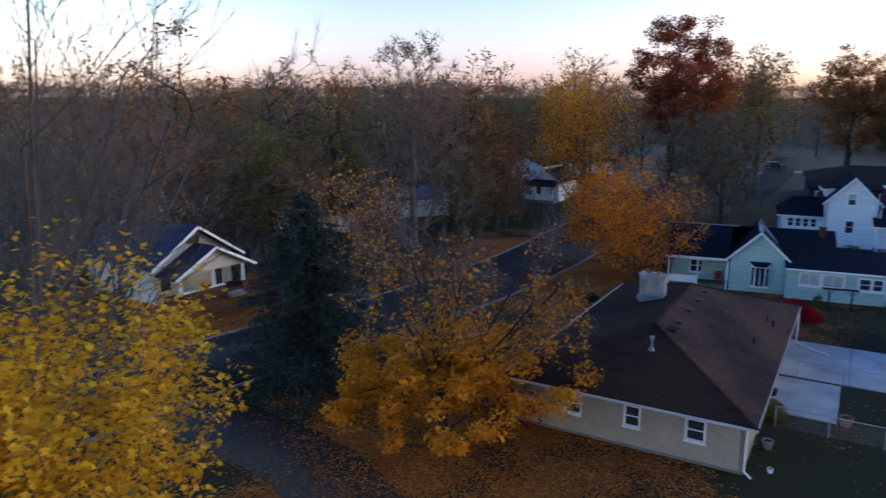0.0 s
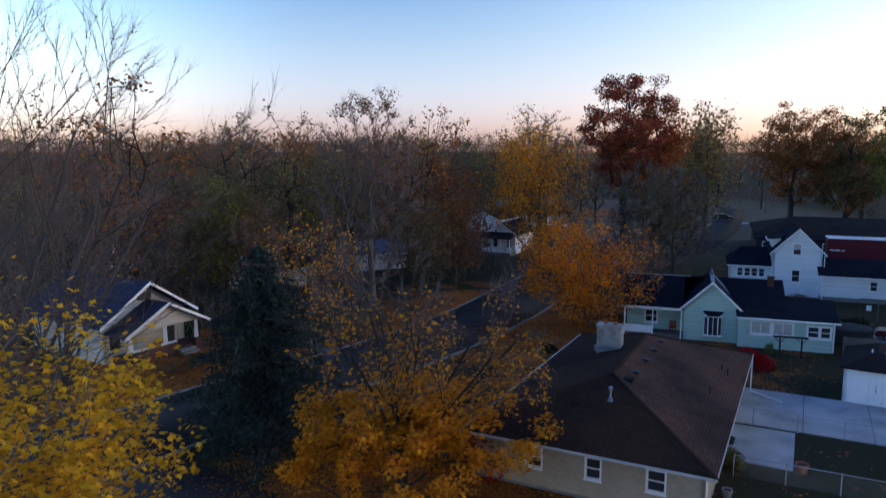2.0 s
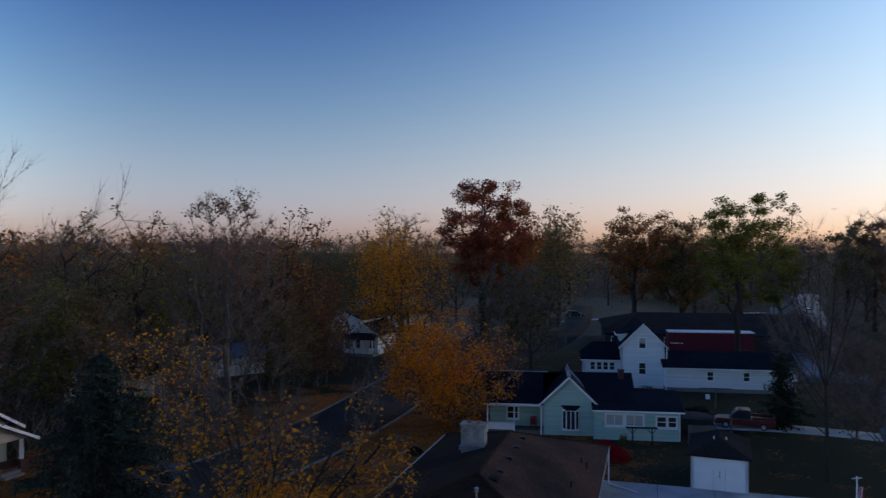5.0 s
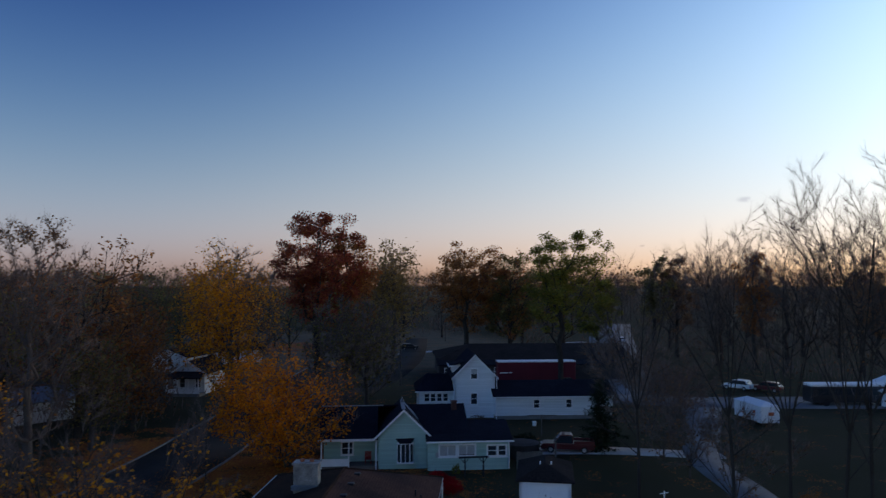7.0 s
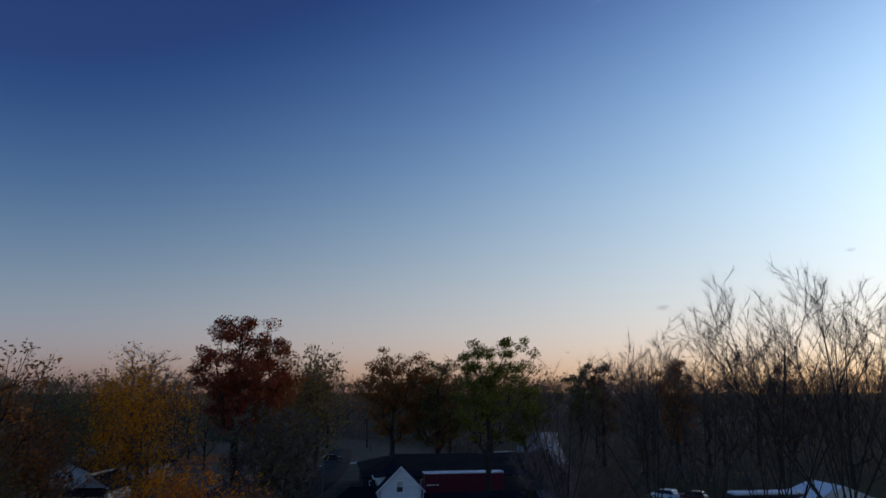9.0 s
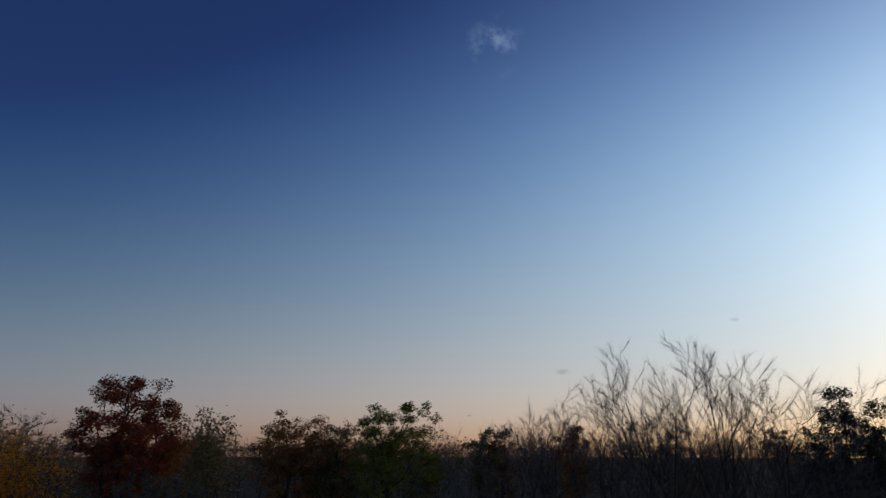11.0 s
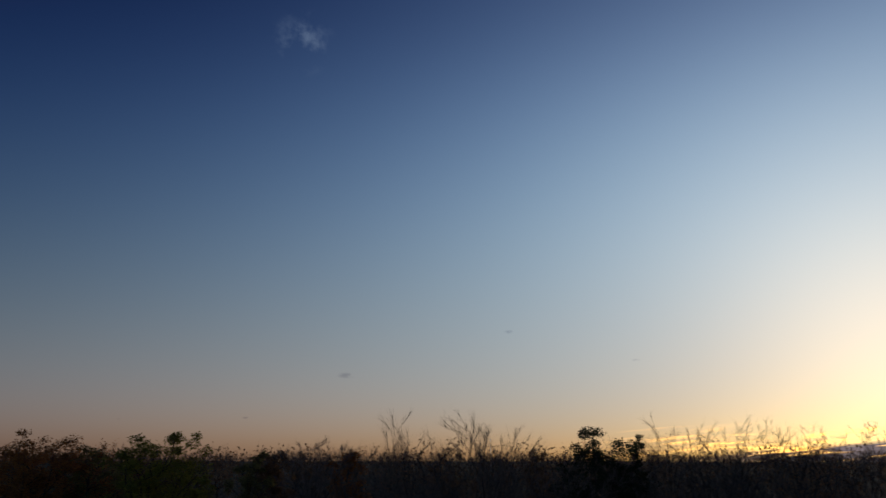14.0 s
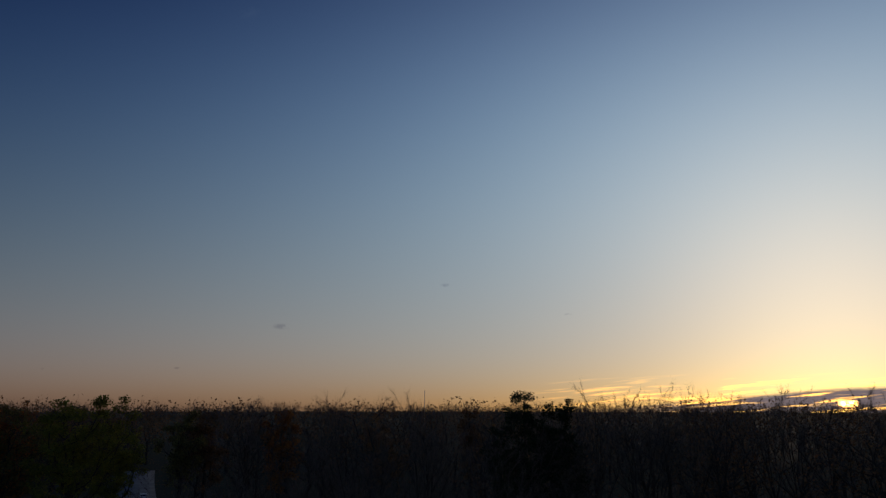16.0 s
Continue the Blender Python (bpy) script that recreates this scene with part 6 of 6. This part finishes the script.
def cable(a, b, sag, name="overhead_cable", label="thin black overhead cable between poles"):
    a, b = Vector(a), Vector(b)
    bm = bmesh.new()
    pts = [a.lerp(b, i / 14) - Vector((0, 0, sag * 4 * (i / 14) * (1 - i / 14))) for i in range(15)]
    for p, q in zip(pts, pts[1:]):
        tube(bm, p, q, 0.018, k=4, cap=False)
    return solid(name, bm, M_BLACK, Matrix(), label, "cable")


cable((35.2, 111.5, 7.3), (74, 192, 11.8), 1.6)
cable((35.2, 111.5, 7.3), (-14.5, 92, 9.7), 1.4)
cable((74, 192, 11.8), (110, 172, 9.4), 1.2)
cable((70.8, 109, 6.0), (110, 172, 9.4), 1.5)


def clothes_post():
    t = thing("clothes_post", pose(38.2, 69.9, 0, 0, 0, -17), "wooden clothes-line post with white box", "post")
    part("post", tubes(((0, 0, 0), (0, 0, 2.2), 0.07)), M_WOOD, t)
    part("arm", boxes((-1.6, 1.6, -0.05, 0.05, 2.05, 2.17)), M_WOOD, t)
    part("box", boxes((-1.0, -0.6, -0.15, 0.15, 1.0, 1.5), bevel=0.03), M_WHITE, t, "white wooden bird box")
    return t


clothes_post()


def flag():
    t = thing("flagpole", pose(29.2, 37.6, 0), "white flagpole with hanging red and white flag", "flagpole")
    part("pole", tubes(((0, 0, 0), (0, 0, 3.5), 0.05, 0.035)), M_WHITE, t)
    part("crossbar", tubes(((-0.3, 0, 3.38), (0.3, 0, 3.38), 0.03)), M_WHITE, t)
    for i in range(7):
        bm = bmesh.new()
        vs = [[bm.verts.new((0.05 + 0.05 * i + 0.05 * s, 0.05 * math.sin(3.1 * (0.085 * (i + s)) * 4 + 0.5 * z), 1.2 + 0.21 * z)) for z in range(9)] for s in (0, 1)]
        for z in range(8):
            bm.faces.new((vs[0][z], vs[1][z], vs[1][z + 1], vs[0][z + 1]))
        bmesh.ops.solidify(bm, geom=bm.faces[:], thickness=0.008)
        part("stripe", bm, M_RED if i % 2 == 0 else M_WHITE, t)
    return t


flag()


# ---- vehicles ----
def car(x, y, turn_deg, mat, label, tall=1.45, length=4.5, pickup=False, category="car"):
    t = thing("pickup_truck" if pickup else "car", pose(x, y, 0.0, 0, 0, turn_deg), label, category, "parked cars")
    k, w = length / 4.5, 0.88
    low = [(-2.25 * k, 0.35), (-2.25 * k, 0.80), (-2.1 * k, 0.92), (2.0 * k, 0.90), (2.2 * k, 0.75), (2.25 * k, 0.35)]
    body = prism(low, -w, w)
    bmesh.ops.bevel(body, geom=body.edges[:], offset=0.06, segments=2, affect="EDGES")
    part("body", body, mat, t)
    if pickup:
        cab = [(-0.5 * k, 0.9), (-0.4 * k, tall), (0.55 * k, tall), (1.15 * k, 0.9)]
        part("cargo_bed", boxes((-2.2 * k, -0.55 * k, -w, -w + 0.08, 0.9, 1.2), (-2.2 * k, -0.55 * k, w - 0.08, w, 0.9, 1.2), (-2.24 * k, -2.16 * k, -w, w, 0.9, 1.2)), mat, t)
    else:
        cab = [(-2.05 * k, 0.9), (-1.6 * k, tall), (0.35 * k, tall), (1.15 * k, 0.9)]
    c = prism(cab, -w + 0.1, w - 0.1)
    bmesh.ops.bevel(c, geom=c.edges[:], offset=0.07, segments=2, affect="EDGES")
    part("cabin", c, mat, t)
    inner = [(p[0] * 0.93 + 0.02, p[1] if i in (1, 2) else p[1] + 0.06) for i, p in enumerate(cab)]
    inner = [(a, min(b, tall - 0.1)) for a, b in inner]
    for s in (-1, 1):
        y0 = s * (w - 0.1)
        part("side_window", prism(inner, min(y0, y0 + s * 0.012), max(y0, y0 + s * 0.012)), M_GLASS, t)
    (x1, z1), (x2, z2) = cab[3], cab[2]
    part("windscreen", slab([(x1 + 0.02, -w + 0.2, z1 + 0.06), (x1 + 0.02, w - 0.2, z1 + 0.06), (x2 + 0.03, w - 0.25, z2 - 0.06), (x2 + 0.03, -w + 0.25, z2 - 0.06)], 0.02), M_GLASS, t)
    (x1, z1), (x2, z2) = cab[0], cab[1]
    part("rear_window", slab([(x1 - 0.02, -w + 0.2, z1 + 0.1), (x1 - 0.02, w - 0.2, z1 + 0.1), (x2 - 0.02, w - 0.25, z2 - 0.06), (x2 - 0.02, -w + 0.25, z2 - 0.06)], 0.02), M_GLASS, t)
    for px_ in (-1.4 * k, 1.4 * k):
        for s in (-1, 1):
            wh = part("wheel", tubes(((px_, s * 0.70, 0.33), (px_, s * 0.90, 0.33), 0.33), k=18), M_TYRE, t)
            part("rim", tubes(((px_, s * 0.88, 0.33), (px_, s * 0.915, 0.33), 0.19), k=14), M_METAL, wh)
    for s in (-1, 1):
        part("headlight", boxes((2.2 * k, 2.27 * k, s * 0.6 - 0.18, s * 0.6 + 0.18, 0.6, 0.74), bevel=0.02), M_LENS, t)
        part("tail_light", boxes((-2.29 * k, -2.22 * k, s * 0.68 - 0.12, s * 0.68 + 0.12, 0.62, 0.82), bevel=0.02), M_LAMP_RED, t)
    return t


car(36.9, 62.3, 150, C_RED, "dark red pickup truck parked on the drive", 1.75, 5.2, True, "truck")
car(56.4, 171.3, -10, C_BLACK, "black car on the gravel track", 1.5)
car(77.5, 109.5, 236, C_BLACK, "dark car with red tail lights on the road")
car(120.0, 172.0, 60, C_WHITE, "white car parked far along the road")
car(114.0, 168.0, 60, C_SILVER, "grey car parked far along the road")
car(83.0, 88.6, 110, C_WHITE, "white car parked at the roadside", 1.6)
car(85.8, 85.6, 115, C_RED, "maroon car parked at the roadside", 1.5)
car(60.0, 101.0, -17, C_BLACK, "black car beside the maroon trailer", 1.5)
car(51.5, 80.3, 10, C_SILVER, "grey car behind the white house")


def white_box():
    t = thing("box_trailer", pose(64.1, 64.9, 0, 0, 0, 75.5), "white box trailer with orange markings", "trailer")
    part("body", boxes((0, 6.0, -2.3, 0, 0.35, 2.25), bevel=0.05), M_WHITE, t)
    a, b, c, d = (-0.05, -2.35, 2.26), (6.05, -2.35, 2.26), (6.05, 0.05, 2.26), (-0.05, 0.05, 2.26)
    p, q = (1.0, -1.15, 2.75), (5.0, -1.15, 2.75)
    for cs in ([a, b, q, p], [b, c, q], [c, d, p, q], [d, a, p]):
        part("roof_panel", slab(cs, 0.05), M_WHITE, t)
    for x, z in ((1.2, 1.3), (3.6, 1.2)):
        part("marking", boxes((x, x + 0.5, 0.004, 0.012, z, z + 0.35), (x + 0.1, x + 0.75, 0.004, 0.012, z - 0.3, z - 0.1)), M_ORANGE_MARK, t)
    part("marking", boxes((-0.012, -0.004, -1.6, -0.9, 1.2, 1.6)), M_ORANGE_MARK, t)
    for x in (1.6, 4.4):
        for y in (-2.2, -0.25):
            part("wheel", tubes(((x, y, 0.35), (x, y + 0.2, 0.35), 0.35), k=16), M_TYRE, t)
    return t


white_box()


def coach():
    t = thing("motor_coach", pose(81.0, 73.0, 0, 0, 0, -19), "long dark coach with white roof", "bus")
    part("body", boxes((0, 11.5, 0, 2.5, 0.45, 2.6), bevel=0.1), C_BLACK, t)
    part("roof", boxes((0.1, 11.4, 0.05, 2.45, 2.6, 2.95), bevel=0.1), M_WHITE, t)
    for i in range(6):
        part("side_window", boxes((0.8 + 1.75 * i, 2.3 + 1.75 * i, -0.015, -0.003, 1.5, 2.3)), M_GLASS, t)
    for x in (2.0, 9.2):
        for y in (0.0, 2.2):
            part("wheel", tubes(((x, y, 0.5), (x, y + 0.28, 0.5), 0.5), k=16), M_TYRE, t)
    return t


coach()


def small_house(x, y, turn_deg, w, d, eave, ridge, wmat, rmat, label, holes=(), porch=False):
    h = thing("house", pose(x, y, 0, 0, 0, turn_deg), label, "house", "houses among the trees")
    f = part("gable_wall", wall(w, eave, list(holes), top=(w / 2, ridge - 0.15)), wmat, h)
    for a, b, c, e in holes:
        window(f, pose(a, 0, c), b - a, e - c)
    part("gable_wall", wall(w, eave, [], top=(w / 2, ridge - 0.15)), wmat, h, m=pose(w, d, 0, 0, 0, 180))
    part("side_wall", wall(d, eave, []), wmat, h, m=pose(w, 0, 0, 0, 0, 90))
    part("side_wall", wall(d, eave, []), wmat, h, m=pose(0, d, 0, 0, 0, -90))
    slope_pair(h, -0.4, w + 0.4, -0.4, d + 0.4, eave - 0.1, ridge, rmat, "y")
    barge(h, -0.42, w + 0.42, -0.4, eave - 0.1, ridge)
    if porch:
        part("porch_roof", slab([(-0.3, -2.4, eave - 0.5), (w + 0.3, -2.4, eave - 0.5), (w + 0.3, 0, eave + 0.2), (-0.3, 0, eave + 0.2)], 0.12), rmat, h)
        part("porch_floor", boxes((-0.2, w + 0.2, -2.3, 0, 0, 0.4)), M_KERB, h)
        part("porch_rail", boxes((-0.15, w + 0.15, -2.25, -2.18, 0.45, 1.1)), M_WHITE, h)
        for i in range(4):
            part("porch_post", boxes((i * (w - 0.15) / 3, i * (w - 0.15) / 3 + 0.15, -2.2, -2.05, 0.4, eave - 0.55)), M_WHITE, h)
    return h


W2 = [(1.0, 1.8, 1.0, 2.3), (3.4, 4.2, 1.0, 2.3)]
small_house(0.8, 115.0, -25, 4.8, 8, 3.2, 5.0, M_WHITE_SIDING, M_ROOF_DARK, "small white gabled house with railed porch", W2, True)
small_house(-3.0, 146.0, -30, 7, 12, 2.8, 4.2, M_WHITE_SIDING, M_NAVY, "white house with blue-grey roof among trees", W2)
small_house(5.5, 160.0, -80, 7, 12, 2.8, 4.2, M_WHITE_SIDING, M_NAVY, "white house with blue-grey roof among trees", W2)
small_house(-21.0, 100.0, -60, 6, 9, 2.6, 3.9, M_WHITE_SIDING, M_FLASH, "white garage with pale metal roof", W2)
small_house(-52.0, 96.0, -30, 7, 10, 2.9, 4.4, M_WHITE_SIDING, M_ROOF_DARK, "grey-white house half hidden by trees", W2)
small_house(-30.0, 82.0, -30, 6, 8, 2.7, 4.3, M_CREAM, M_ROOF_DARK, "cream house half hidden by trees", W2)
small_house(89.0, 67.5, -22, 9, 7, 2.2, 4.0, M_WHITE, M_WHITE, "white shed with white roof across the road", ())
small_house(46.5, 205.0, -15, 9, 12, 3.0, 5.0, M_GREEN_CAN, M_ROOF_DARK, "dark green house under the far trees", W2)


# ---- street side ----
def bin_cart():
    t = thing("wheeled_bin", pose(-12.0, 53.4, 0, 0, 0, -30), "dark blue wheeled bin at the kerb", "bin")
    b = boxes((-0.32, 0.32, -0.36, 0.36, 0.12, 1.0))
    for v in b.verts:
        if v.co.z < 0.5:
            v.co.x *= 0.8
            v.co.y *= 0.8
    part("body", b, M_BLUE, t)
    part("lid", prism([(-0.35, 1.0), (0.38, 1.0), (0.38, 1.05), (-0.35, 1.12)], -0.4, 0.4), M_BLUE, t)
    for s in (-0.3, 0.3):
        part("wheel", tubes(((-0.28, s - 0.04, 0.13), (-0.28, s + 0.04, 0.13), 0.13), k=14), M_TYRE, t)
    return t


bin_cart()
shrub(-25.75, 53.6, 0.4, 0.55, L_ORANGE, "orange chrysanthemums on the porch parapet", 91, "flowers", 0.07, 500).location.z = 1.05
shrub(-23.0, 50.2, 1.4, 1.2, L_BROWN, "dry brown shrub in front of the porch", 92, leaf=0.12, n=900)
shrub(-21.8, 52.6, 1.0, 0.9, L_OLIVE, "low olive shrub in front of the porch", 93, leaf=0.12, n=900)


def mast():
    t = thing("radio_mast", pose(900 * math.sin(radians(55.2)), 900 * math.cos(radians(55.2)), 0), "thin far radio mast above the trees", "mast")
    part("lattice", tubes(((0, 0, 0), (0, 0, 44), 0.45, 0.35), k=4), M_METAL, t)
    return t


mast()


# ---- fallen leaves under the near trees ----
def fallen(name, cx, cy, r, n, seed, mat=L_FALLEN):
    rng = np.random.default_rng(seed)
    a, d = rng.uniform(0, 6.283, n), r * np.sqrt(rng.uniform(0, 1, n)) * rng.uniform(0.5, 1.1, n)
    at = np.stack([cx + d * np.cos(a), cy + d * np.sin(a), rng.uniform(0.05, 0.08, n)], 1)
    loc = RANCH.inverted()
    lx = at[:, 0] * loc[0][0] + at[:, 1] * loc[0][1] + loc[0][3]
    ly = at[:, 0] * loc[1][0] + at[:, 1] * loc[1][1] + loc[1][3]
    at = at[~((lx > -11.9) & (lx < -0.4) & (ly > 0.4) & (ly < 21))]
    v, f = leaves(rng, at, 0.13, KITE, 3.0)
    v[:, 2] = np.clip(v[:, 2], 0.01, 0.14)
    return tagged(new(name, arrays(name, [(v, f, 0)], [mat])), "orange-brown fallen leaves lying on the lawn", "leaves", kind="stuff")


fallen("fallen_leaves", -3, 30.5, 12, 15000, 1)
fallen("fallen_leaves", 7.5, 62, 10, 9000, 2)
fallen("fallen_leaves", 21, 53, 6, 700, 3)
fallen("fallen_leaves", -23, 50, 6, 3500, 4)
fallen("fallen_leaves", 16, 33, 9, 120, 5)


def porch_chair(m, label):
    c = thing("porch_chair", m, label, "chair")
    part("seat", boxes((-0.28, 0.28, -0.28, 0.28, 0.38, 0.44), bevel=0.02), M_RED, c)
    for i in range(5):
        part("back_slat", boxes((-0.28 + 0.115 * i, -0.19 + 0.115 * i, 0.24, 0.28, 0.44, 1.0), bevel=0.008), M_RED, c)
    for x in (-0.25, 0.25):
        for y in (-0.25, 0.25):
            part("leg", boxes((x - 0.03, x + 0.03, y - 0.03, y + 0.03, 0, 0.38)), M_RED, c)
        part("armrest", boxes((x - 0.05, x + 0.05, -0.28, 0.28, 0.62, 0.66), bevel=0.008), M_RED, c)
    return c


porch_chair(pose(17.62, 62.3, 0, 0, 0, -15.5) @ pose(-0.9, 0.9, 0.35), "red slatted chair on the mint house porch")
